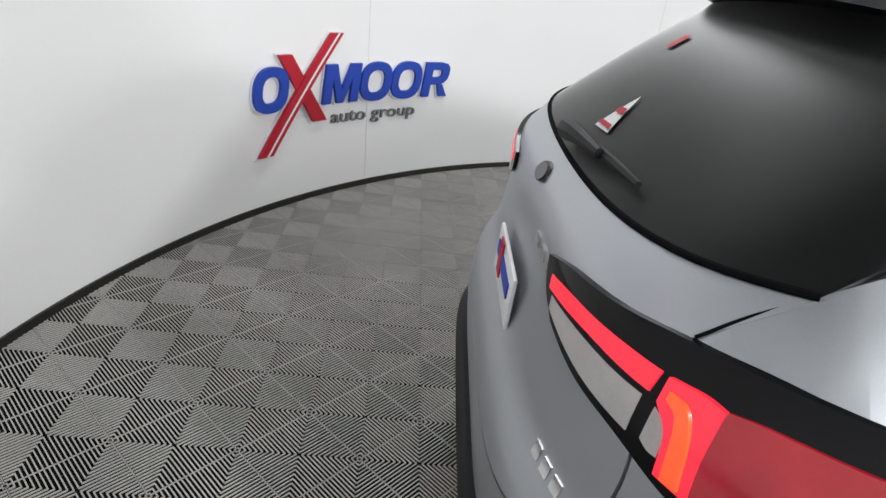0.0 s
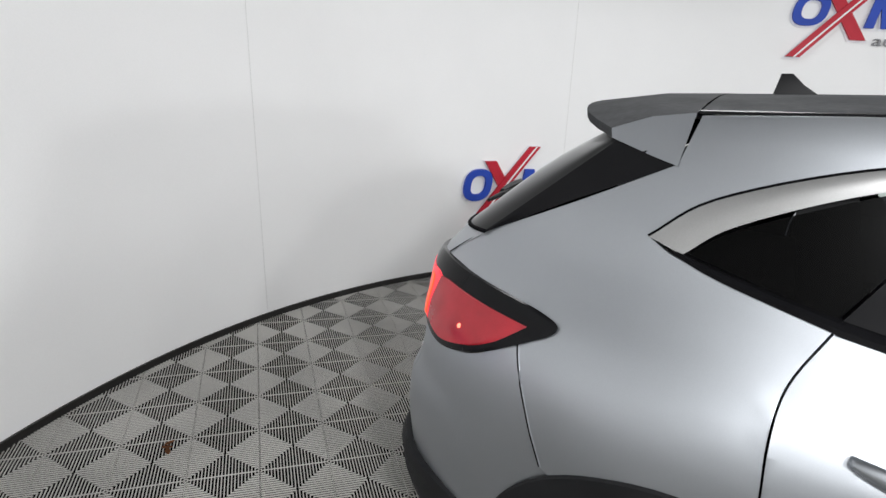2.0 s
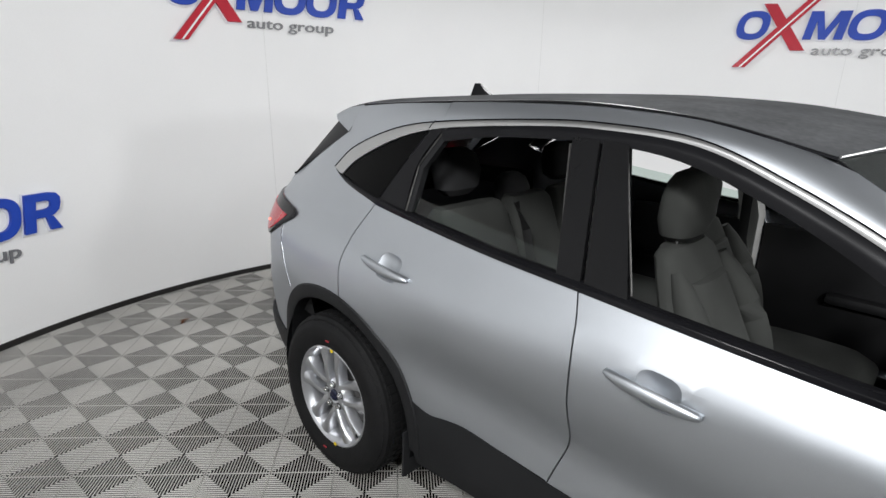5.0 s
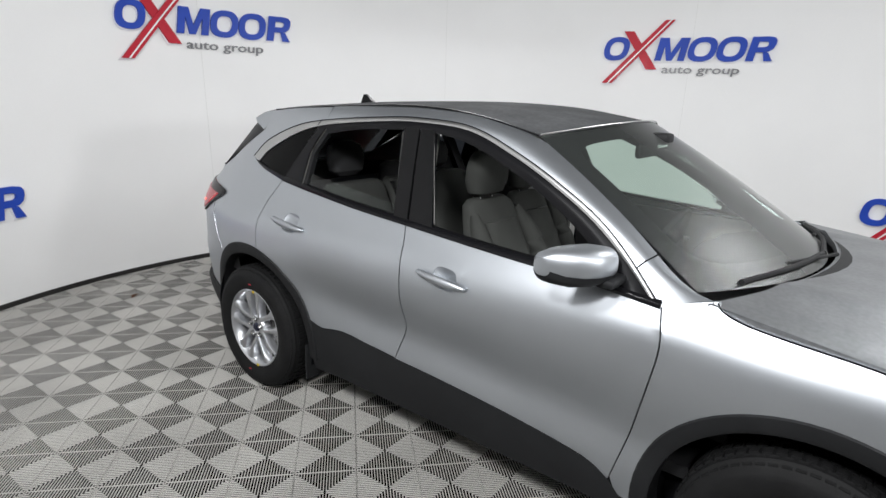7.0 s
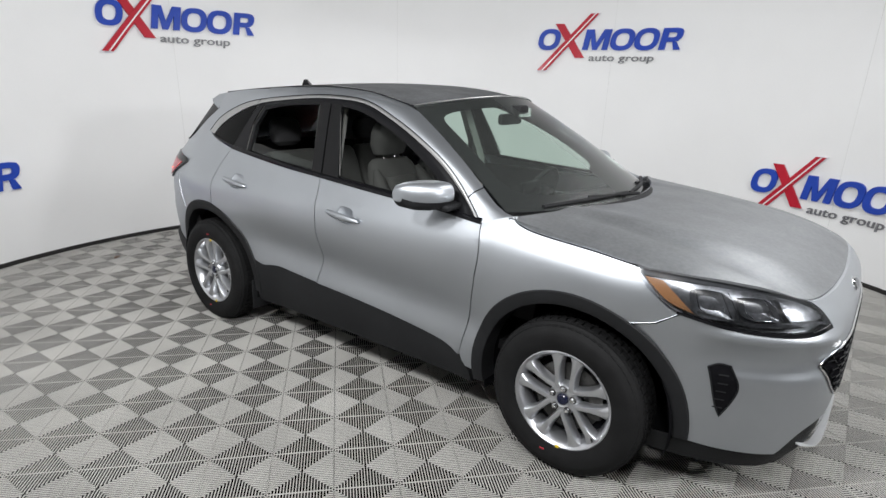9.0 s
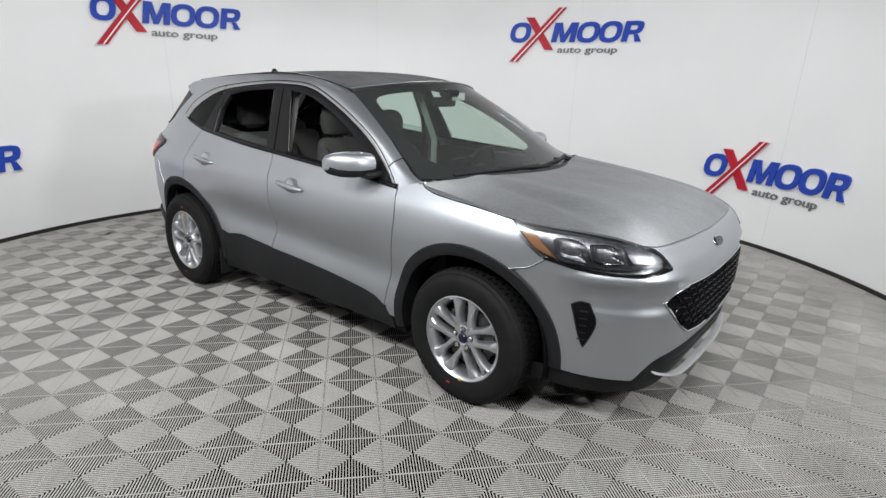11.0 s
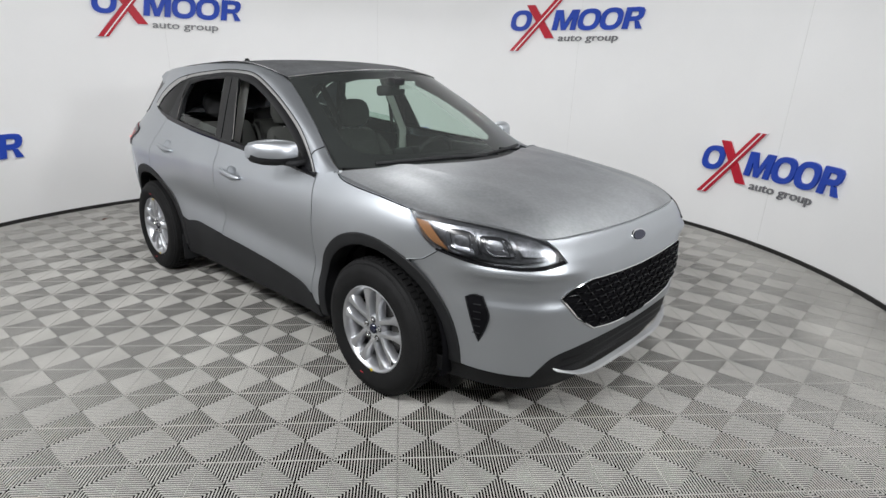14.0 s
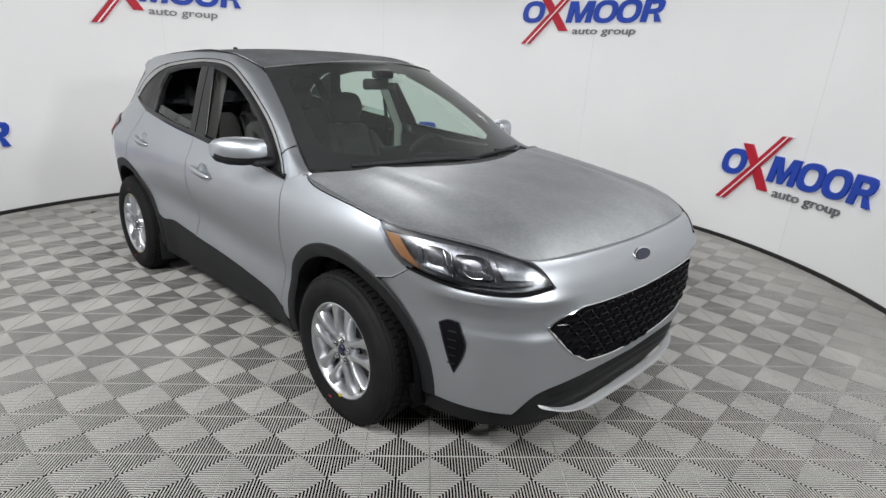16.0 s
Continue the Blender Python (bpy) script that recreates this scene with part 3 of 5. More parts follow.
def build_flank(s):
    """All panels of one side of the car."""
    place, rim = side(s), turn_in()
    # front door
    door = part("front_door", sheet(outline(BELT_F, SPLIT, [(-0.29, 0.50), (0.0, 0.485), (0.347, 0.458), (0.655, 0.418), (0.765, 0.372)], HINGE), place, 0.05, rim, hollow(0.020, 0.969)), PAINT, car)
    rear_cut = [(-1.21, 1.216), (-1.262, 1.11), (-1.272, 1.02), (-1.262, 0.90), (-1.259, 0.852)]
    arc = arch(-1.355, 0.505, 79, 20)
    rdoor = part("rear_door", sheet(outline([(x - 0.0055, z) for x, z in SPLIT[::-1]], [(q[0], q[1]) for q in BELT_R], rear_cut, arc, [arc[-1], (-0.80, 0.50), (-0.72, 0.52), (-0.60, 0.525), (-0.298, 0.505)]), place, 0.05, rim, hollow(-1.010, 1.026)), PAINT, car)
    arcq = arch(-1.355, 0.505, 128, 80)
    quarter = outline([(-1.2155, 1.216), (-1.49, 1.272), (-1.575, 1.305)], DLO[:4], [DLO[3], (-0.978, 1.607)], [(-0.978, 1.607), (-1.25, 1.590), (-1.53, 1.562)], [(-1.53, 1.558), (-1.553, 1.458)], [(-1.553, 1.458), (-1.77, 1.335), (-1.998, 1.212)], [(-1.998, 1.212), (-2.057, 1.170), (-2.111, 1.1255)], [(-2.111, 1.1255), (-2.03, 1.127), (-1.90, 1.113), (-1.738, 1.098)], [(-1.738, 1.098), (-1.80, 1.045)], [(-1.80, 1.045), (-1.735, 0.87), (-1.690, 0.76)], arcq, [(-1.265, 0.852), (-1.2695, 0.93), (-1.277, 1.02), (-1.267, 1.11), (-1.2155, 1.216)])
    part("rear_quarter_panel", sheet(quarter, lambda x, z: side(s, tail_lift(x, z))(x, z), 0.04, rim), PAINT, car)
    gap = spline([(-1.797, 1.040), (-1.733, 0.87), (-1.690, 0.765)], 6)
    part("panel_gap", tube(outward([(x - 0.003, z) for x, z in gap], s, 0.0005), 0.0020, 5), SEAM, car)
    part("panel_edge", tube(outward([(x + 0.001, z) for x, z in gap], s, 0.0008), 0.0014, 5), PAINT, car)
    arcf = arch(1.355, 0.505, 60, 184)
    fender = outline([(0.8745, 1.063), (0.8985, 0.95), (0.8735, 0.788), (0.8195, 0.563), (0.772, 0.385)], [(0.772, 0.385), (0.80, 0.33), arcf[-1]], arcf[::-1], [arcf[0], (1.70, 0.815), (1.785, 0.872)], [(1.785, 0.872), (1.728, 0.90), (1.661, 0.96), (1.588, 1.019)], [(1.588, 1.019), (1.41, 1.044), (1.22, 1.061), (1.115, 1.074), (1.05, 1.094), (1.03, 1.114)], [(1.03, 1.114), (0.955, 1.095), (0.8745, 1.063)])
    part("front_fender", sheet(fender, place, 0.04, rim), PAINT, car)
    gap = [arcf[0], (1.70, 0.815), (1.785, 0.872)]
    part("panel_gap", tube(outward([(x + 0.003, z - 0.002) for x, z in gap], s, 0.0006), 0.0018, 5), SEAM, car)
    part("panel_edge", tube(outward(gap, s, 0.0010), 0.0016, 5), PAINT, car)
    edge = spline([(1.60, 1.017), (1.41, 1.043), (1.22, 1.060), (1.115, 1.073), (1.05, 1.092), (1.028, 1.112)], 5)
    part("bonnet_gap", tube(outward([(x, z - 0.001) for x, z in edge], s, 0.0006), 0.0030, 5), SEAM, car)
    part("pillar_gap", tube([side(s, 0.001)(0.757, 1.160), side(s, 0.001)(0.780, 1.186), (0.808, s * 0.780, 1.208)], 0.0026, 5), SEAM, car)
    # silver frame over the windows and the windscreen pillar
    a = outward(spline(DLO[3:], 5), s)
    b3 = spline([(x, s * y, z) for x, y, z in ROOF_EDGE[2:]], 5)[:-1] + spline([(x, s * y, z) for x, y, z in PILLAR_EDGE], 5)
    n = len(a)
    b3 = [b3[min(len(b3) - 1, round(i * (len(b3) - 1) / (n - 1)))] for i in range(n)]
    rail = []
    for p, q in zip(a, b3):
        row = []
        for k in range(7):
            t = k / 6
            x, z = p[0] + (q[0] - p[0]) * t, p[2] + (q[2] - p[2]) * t
            fix = (abs(q[1]) - flank(q[0], q[2])) * ease((q[0] + 0.35) / 0.6)
            row.append((x, s * (flank(x, z) + fix * t ** 3), z))
        rail.append([(row[0][0], row[0][1] - s * 0.012, row[0][2])] + row + [(row[-1][0], row[-1][1] - s * 0.012, row[-1][2] - 0.01)])
    part("roof_rail_panel", loft(rail), PAINT, car)
    # bright strip and black frames round the side windows
    part("window_trim", strip(outward(spline(DLO, 6), s, 0.0015), outward(spline(DLO_IN, 6), s, 0.0015), 0.02, 0.002), SATINMETAL, car, "bright satin window surround")
    part("trim_edge", tube(outward(spline([(x - 0.002, z + 0.002) for x, z in DLO], 6), s, 0.001), 0.0028, 5), SEAM, car)
    part("trim_joint", tube(outward([(-1.014, 1.545), (-1.036, 1.515)], s, 0.004), 0.0018, 5), SEAM, car)
    fr = spline(DLO_IN[3:], 5)
    fi = spline(FRAME_IN, 5)
    m = len(fi)
    fr = [fr[min(len(fr) - 1, round(i * (len(fr) - 1) / (m - 1)))] for i in range(m)]
    part("window_frame", strip(outward(fr, s, -0.004), outward(fi, s, -0.006), 0.03), SATIN, door)
    for nm, curve, owner in (("belt_moulding", BELT_F, door), ("belt_moulding", BELT_R, rdoor)):
        c = spline(curve, 6)
        part(nm, strip(outward([(x, z + 0.022) for x, z in c], s, -0.004), outward([(x, z - 0.004) for x, z in c], s, 0.004), 0.02), GLOSSBLACK, owner)
    part("belt_moulding", strip(outward(spline([(-1.20, 1.236), (-1.40, 1.268), (-1.50, 1.287)], 6), s, -0.003), outward(spline([(-1.20, 1.212), (-1.42, 1.254), (-1.53, 1.287)], 6), s, 0.004), 0.02), GLOSSBLACK, car)
    part("pillar_trim", sheet([(-0.355, 1.150), (-0.435, 1.552), (-0.345, 1.557), (-0.275, 1.150)], side(s, 0.0), 0.04, rim), PIANO, rdoor)
    part("pillar_trim", sheet([(-0.262, 1.150), (-0.335, 1.557), (-0.255, 1.553), (-0.125, 1.135)], side(s, 0.0), 0.04, rim), PIANO, door)
    part("window_frame", sheet(outline([(-1.212, 1.222), (-1.12, 1.375), (-1.022, 1.522)], [(-1.022, 1.522), (-0.955, 1.535)], [(-0.955, 1.535), (-1.045, 1.385), (-1.048, 1.196)], [(-1.048, 1.196), (-1.212, 1.222)]), side(s, -0.003), 0.04, rim), SATIN, rdoor)
    part("window_channel", sheet(outline([(-1.047, 1.196), (-1.044, 1.385)], [(-1.044, 1.385), (-0.955, 1.534)], [(-0.955, 1.534), (-0.915, 1.534)], [(-0.915, 1.534), (-1.012, 1.372)], [(-1.012, 1.372), (-1.012, 1.194)], [(-1.012, 1.194), (-1.047, 1.196)]), side(s, -0.006), 0.03, turn_in(0.03)), CLAD, rdoor)
    part("quarter_glass", sheet(outline([(-1.49, 1.288), (-1.40, 1.358), (-1.19, 1.458), (-1.034, 1.510)], [(-1.034, 1.510), (-1.125, 1.372), (-1.219, 1.226)], [(-1.219, 1.226), (-1.36, 1.262), (-1.49, 1.288)]), side(s, -0.004), 0.04), QUARTER, car, "dark tinted quarter window")
    # dark rubber runs with a bright edge beside the pillars
    for x0, x1, owner in ((-0.355, -0.440, rdoor), (-0.118, -0.245, door), (-1.034, -1.034, rdoor)):
        line = [(x0 + (x1 - x0) * t, 1.160 + 0.36 * t) for t in np.linspace(0, 1, 8)]
        if x0 < -0.9:
            line = [(x0, 1.21), (x0, 1.30), (x0 + 0.003, 1.38), (x0 + 0.04, 1.45), (x0 + 0.087, 1.525)]
        part("glass_run", tube(outward([(x + (0.004 if x0 == -0.355 else -0.004), z) for x, z in line], s, -0.003), 0.003, 6), STEEL, owner)
    part("window_glass", sheet([(-1.02, 1.19), (-1.02, 1.272), (-0.37, 1.205), (-0.355, 1.145)], side(s, -0.016), 0.04), CLEARGLASS, rdoor, "lowered door glass")
    part("mirror_sail", sheet([(0.60, 1.088), (0.655, 1.200), (0.83, 1.075)], side(s, -0.002), 0.04, rim), GLOSSBLACK, door)
    # black cladding
    part("rocker_cladding", sheet(outline([(-0.890, 0.24), (-0.890, 0.535)], [(-0.890, 0.535), (-0.80, 0.512), (-0.72, 0.522), (-0.60, 0.528), (-0.29, 0.498), (0.0, 0.482), (0.347, 0.455), (0.655, 0.415), (0.765, 0.367), (0.83, 0.30)], [(0.83, 0.30), (0.84, 0.24)], [(0.84, 0.24), (-0.890, 0.24)]), side(s, 0.002), 0.04, turn_in(0.10)), CLAD, car, "black textured plastic sill")
    for cx, a0, a1 in ((-1.355, -6, 178), (1.355, -4, 190)):
        rows = []
        for i in range(41):
            t = radians(a0 + (a1 - a0) * i / 40)
            row = []
            for r, off, back in ((0.507, 0.0, 0), (0.502, 0.007, 0), (0.458, 0.009, 0), (0.444, 0.003, 0), (0.440, 0, 0.10)):
                x, z = cx + r * math.cos(t), 0.355 + r * math.sin(t)
                row.append((x, s * (flank(x, max(z, 0.2)) + off - back), z))
            rows.append(row)
        part("wheel_arch_trim", loft(rows), CLAD, car, "black textured plastic wheel arch")
        liner = []
        for i in range(25):
            t = radians(-15 + 210 * i / 24)
            liner.append([(cx + r * math.cos(t), s * y, 0.355 + r * math.sin(t)) for r, y in ((0.445, 0.87), (0.45, 0.60), (0.05, 0.60))])
        part("wheel_liner", loft(liner), SEAM, car)
    # door handles
    for (hx, hz), owner in (((0.008, 0.967), door), ((-1.022, 1.024), rdoor)):
        rows = []
        for i in range(19):
            t = (1 - math.cos(math.pi * i / 18)) / 2
            x = hx - 0.130 + 0.260 * t
            z = hz + 0.011 - 0.022 * t
            lift = 0.006 + 0.024 * math.sin(math.pi * t) ** 0.5
            h = 0.004 + 0.0165 * math.sin(math.pi * t) ** 0.35
            y0 = flank(x, z)
            rows.append([(x, s * (y0 + lift + dy), z + dz * h) for dy, dz in ((0.010, -0.1), (0.009, 0.35), (0.004, 0.8), (-0.003, 1), (-0.012, 0.8), (-0.014, -0.8), (-0.004, -1), (0.004, -0.75))])
        grip = part("door_handle", loft(rows, True, True), PAINT, owner, "silver painted pull handle", angle=50)
        rings = []
        for k in range(7):
            q = max(0.004, 1 - k / 6)
            rings.append([(x, s * (flank(x, z) - 0.003 - 0.017 * (1 - q ** 2)), z) for x, z in hollow(hx + 0.012, hz + 0.002, 1.02 * q)])
        part("handle_cup", loft(rings, True), PAINT, owner)
    # mirror
    mb = []
    for y, x, z, d, h in ((0.875, 0.665, 1.170, 0.020, 0.030), (0.89, 0.660, 1.172, 0.055, 0.056), (0.93, 0.645, 1.172, 0.075, 0.065), (0.99, 0.620, 1.172, 0.082, 0.068), (1.04, 0.590, 1.172, 0.078, 0.064), (1.075, 0.560, 1.172, 0.060, 0.052), (1.092, 0.540, 1.174, 0.030, 0.030)):
        mb.append([(x + d * math.copysign(abs(math.cos(t)) ** 0.75, math.cos(t)), s * y, z + h * math.copysign(abs(math.sin(t)) ** 0.75, math.sin(t))) for t in np.linspace(0, 2 * math.pi, 24, endpoint=False)])
    cap = part("wing_mirror", loft(mb, True, True), PAINT, door, "silver wing mirror on a black foot")
    shell = []
    for ring_pts in mb[1:]:
        my = ring_pts[0][1]
        cx0, cz0 = sum(q[0] for q in ring_pts) / 24, sum(q[2] for q in ring_pts) / 24
        shell.append([(cx0 + (q[0] - cx0) * 1.02, my, cz0 + (q[2] - cz0) * 1.03) for q in ring_pts[13:24]])
    part("mirror_shell", loft(shell), CLAD, cap)
    part("mirror_foot", box(0.10, 0.13, 0.032, 0.014, (0.685, s * 0.895, 1.118), None), CLAD, cap)
    part("mirror_glass", sheet([(s * 0.985 + 0.085 * math.cos(t), 1.172 + 0.05 * math.sin(t)) for t in np.linspace(0, 2 * math.pi, 20, endpoint=False)], lambda y, z: Vector((0.538 - 0.40 * (abs(y) - 0.985), y, z)), 0.2), REFLECTOR, cap)
    # inside of the doors
    for owner, x0, x1 in ((door, -0.24, 0.80), (rdoor, -0.90, -0.30)):
        card = part("door_card", box(x1 - x0, 0.05, 0.56, 0.02, ((x0 + x1) / 2, s * 0.80, 0.80)), TRIM, owner)
        part("armrest", box(0.42, 0.07, 0.05, 0.02, ((x0 + x1) / 2, s * 0.755, 0.80)), TRIM, card)
        part("inner_handle", box(0.10, 0.012, 0.025, 0.005, ((x0 + x1) / 2 + 0.16, s * 0.772, 0.93)), CHROME, card)
    for x, top_x in ((-0.30, -0.36), (-1.20, -1.30)):
        part("inner_pillar", loft([[(x - 0.06, s * 0.76, 0.6), (x + 0.06, s * 0.76, 0.6), (x + 0.06, s * 0.70, 0.6)], [(x - 0.06, s * 0.79, 1.12), (x + 0.06, s * 0.79, 1.12), (x + 0.05, s * 0.72, 1.12)], [(top_x - 0.05, s * 0.62, 1.57), (top_x + 0.05, s * 0.62, 1.57), (top_x + 0.04, s * 0.56, 1.56)]], True), LINER if x > -1 else TRIM, car)


for s in (-1, 1):
    build_flank(s)

# ---- roof, screens, bonnet ----
ROOF_MID = [(-1.54, 1.600), (-1.22, 1.624), (-0.975, 1.640), (-0.59, 1.656), (-0.34, 1.660), (0.0, 1.648), (0.405, 1.598)]


def roof_row(edge, mid, drop=0.0):
    (x, y, z), (mx, mz) = edge, mid
    row = []
    for i in range(17):
        u = -1 + i / 8
        k = 1 - abs(u) ** 2.3
        row.append((x + (mx - x) * k, y * u, z + (mz - z) * k - drop))
    return row


edges, mids = spline(ROOF_EDGE, 4), spline(ROOF_MID, 4)
part("roof", loft([roof_row(e, m) for e, m in zip(edges, mids)]), TOPSHADE, car, "dusty silver roof, darkened for its dim reflection")
part("headliner", loft([roof_row(e, m, 0.045) for e, m in zip(edges, mids)]), LINER, car)
for s in (-1, 1):
    part("roof_ditch", strip([(x, s * (y - 0.006), z + 0.005) for x, y, z in edges], [(x, s * (y + 0.005 + 0.008 * ease(-(x - 0.25) / 0.6)), z - 0.001) for x, y, z in edges]), SATIN, car)


def screen_row(v, lift=0.0, inner=1.0):
    i = v * (len(SCR) - 1)
    k = min(int(i), len(SCR) - 2)
    x, y, z = (np.array(SCR[k]) * (1 - i + k) + np.array(SCR[k + 1]) * (i - k))
    bow = 0.17 + 0.10 * v
    return [(x + bow * (1 - u * u) + lift, y * u * inner, z + 0.052 * (1 - v) * (1 - u * u) - 0.01 * v * (1 - u * u) + lift) for u in np.linspace(-1, 1, 21)]


SCR = spline(SCREEN_EDGE, 5)
shield = part("windscreen", loft([screen_row(v) for v in np.linspace(0, 1, 13)]), SCREENGLASS, car, "clear windscreen with a black border")
shield.visible_shadow = False
# bright bead stands in for light caught along the roof's front edge
part("header_glint", tube(screen_row(-0.004, 0.005), 0.0032, 6), SATINMETAL, shield)


def on_shield(u, v, lift=-0.004):
    row = screen_row(v, lift)
    i = (u + 1) * 10
    k = min(int(i), 19)
    return Vector(row[k]).lerp(Vector(row[k + 1]), i - k)


def border():
    """Black band round the glass, its inner outline a rounded oblong."""
    rows = []
    for t in np.linspace(0, 2 * math.pi, 97):
        c, d = math.cos(t), math.sin(t)
        k = 1 / max(abs(c), abs(d))
        q = (abs(c) ** 9 + abs(d) ** 9) ** (-1 / 9)
        outer = (c * k, 0.5 + 0.5 * d * k)
        inner = (0.885 * c * q, 0.505 + 0.395 * d * q)
        rows.append([on_shield(outer[0] + (inner[0] - outer[0]) * f, outer[1] + (inner[1] - outer[1]) * f) for f in (0, 0.5, 1)])
    return loft(rows)


part("black_border", border(), SEAM, shield)


ZTOP = [(-65.9, 1.017), (-57.0, 1.011), (-48.4, 1.001), (-40.6, 0.980), (-33.8, 0.946), (-23.7, 0.943), (-10.0, 0.937), (0.0, 0.934), (10.0, 0.937), (23.7, 0.943), (33.8, 0.946), (40.6, 0.980), (48.4, 1.001), (57.0, 1.011), (65.9, 1.017)]


def bonnet():
    """Skin from the front edge over the lamps back to the cowl, with two raised folds."""
    rows = []
    for a, z in spline(ZTOP, 4):
        f = end_point(a, z, 0.0, True)
        y = f.y * (0.925 + 0.062 * (abs(f.y) / 0.87) ** 6)
        r = Vector((1.034 + 0.211 * (1 - (y / 0.81) ** 2), y, 1.122 - 0.012 * (y / 0.81) ** 4))
        row = [f + Vector((0, 0, -0.03)), f]
        for t in np.linspace(0.04, 1, 16):
            p = f.lerp(r, t)
            side_in = max(0, 1 - abs(f.y) / 0.86)
            p.z += 4 * t * (1 - t) * (0.006 + 0.034 * min(1, side_in * 2.2)) + 0.020 * min(1, t * 8) * min(1, side_in * 3) * (1 - t)
            p.z += 0.012 * math.exp(-((abs(p.y) - 0.46 - 0.08 * t) / 0.06) ** 2) * min(1, t * 4)
            p.y += math.copysign(0.012, p.y) * math.sin(math.pi * t) if abs(f.y) > 0.84 else 0
            row.append(p)
        row.append(r + Vector((0, 0, -0.03)))
        rows.append(row)
    # the outer edge lies along the fender's top
    line = spline([(1.588, 1.019), (1.41, 1.044), (1.22, 1.061), (1.115, 1.074), (1.05, 1.094), (1.03, 1.114)], 6)
    for row, s in ((rows[0], -1), (rows[-1], 1)):
        for k in range(1, 18):
            x, z = line[round((k - 1) * (len(line) - 1) / 16)]
            row[k] = Vector((x, s * (flank(x, z) - 0.006), z - 0.001))
        row[0], row[18] = row[1] + Vector((0, 0, -0.03)), row[17] + Vector((0, 0, -0.03))
    return loft(rows)


part("bonnet", bonnet(), BONNETSHADE, car, "dusty silver bonnet, toned down for its dim reflection")
part("cowl", loft([[(1.0 + 0.26 * (1 - u * u), 0.82 * u, 1.100 + 0.028 * (1 - u * u)) for u in np.linspace(-1, 1, 17)], [(1.08 + 0.24 * (1 - u * u), 0.82 * u, 1.092 + 0.026 * (1 - u * u)) for u in np.linspace(-1, 1, 17)]]), CLAD, car)
for y0, y1, x0, x1, foot in ((-0.62, 0.02, 1.04, 1.20, (1.245, 0.07, 1.128)), (0.06, 0.62, 1.20, 1.055, (1.12, 0.56, 1.118))):
    blade = part("wiper", tube(spline([(x0, y0, 1.125), ((x0 + x1) / 2 + 0.03, (y0 + y1) / 2, 1.135), (x1, y1, 1.132)], 6), 0.011), CLAD, car, "black windscreen wiper")
    part("wiper_arm", tube([((x0 + x1) / 2, (y0 + y1) / 2, 1.14), foot], 0.008), CLAD, blade)
part("antenna_fin", loft([[(-1.313, -0.012, 1.617), (-1.313, 0.012, 1.617), (-1.425, 0.026, 1.602), (-1.425, -0.026, 1.602)], [(-1.351, -0.012, 1.640), (-1.351, 0.012, 1.640), (-1.419, 0.016, 1.637), (-1.419, -0.016, 1.637)], [(-1.385, -0.005, 1.669), (-1.385, 0.005, 1.669), (-1.414, 0.007, 1.667), (-1.414, -0.007, 1.667)]], True, True), SATIN, car, "black roof antenna fin")

# ---- nose ----
def A(x, y):
    return math.degrees(math.atan2(y, x - 1.2))


def both(run):
    """A right half outline, closed over the middle."""
    return run + [(-a, z) for a, z in run[::-1] if a < -1e-4]


bumper_half = outline([(0, 0.926), (-10, 0.929), (-23.7, 0.935), (-33.0, 0.938)], [(-33.0, 0.938), (-31.2, 0.908), (-29.0, 0.850)], [(-29.0, 0.850), (-35.6, 0.828), (-43.5, 0.829), (-50.7, 0.841), (-57.0, 0.868)], [(-57.0, 0.868), (-62, 0.812), arch_edge(1.355, 57, -4)[0]], arch_edge(1.355, 57, -4), [arch_edge(1.355, 57, -4)[-1], (-46, 0.312), (-35, 0.305)], [(-35, 0.305), (-31, 0.40), (-26, 0.432), (-18, 0.44), (0, 0.425)])
bumper = part("front_bumper", sheet(both(bumper_half), nose(), (2.0, 0.0125), turn_in_x(0.03)), PAINT, car)
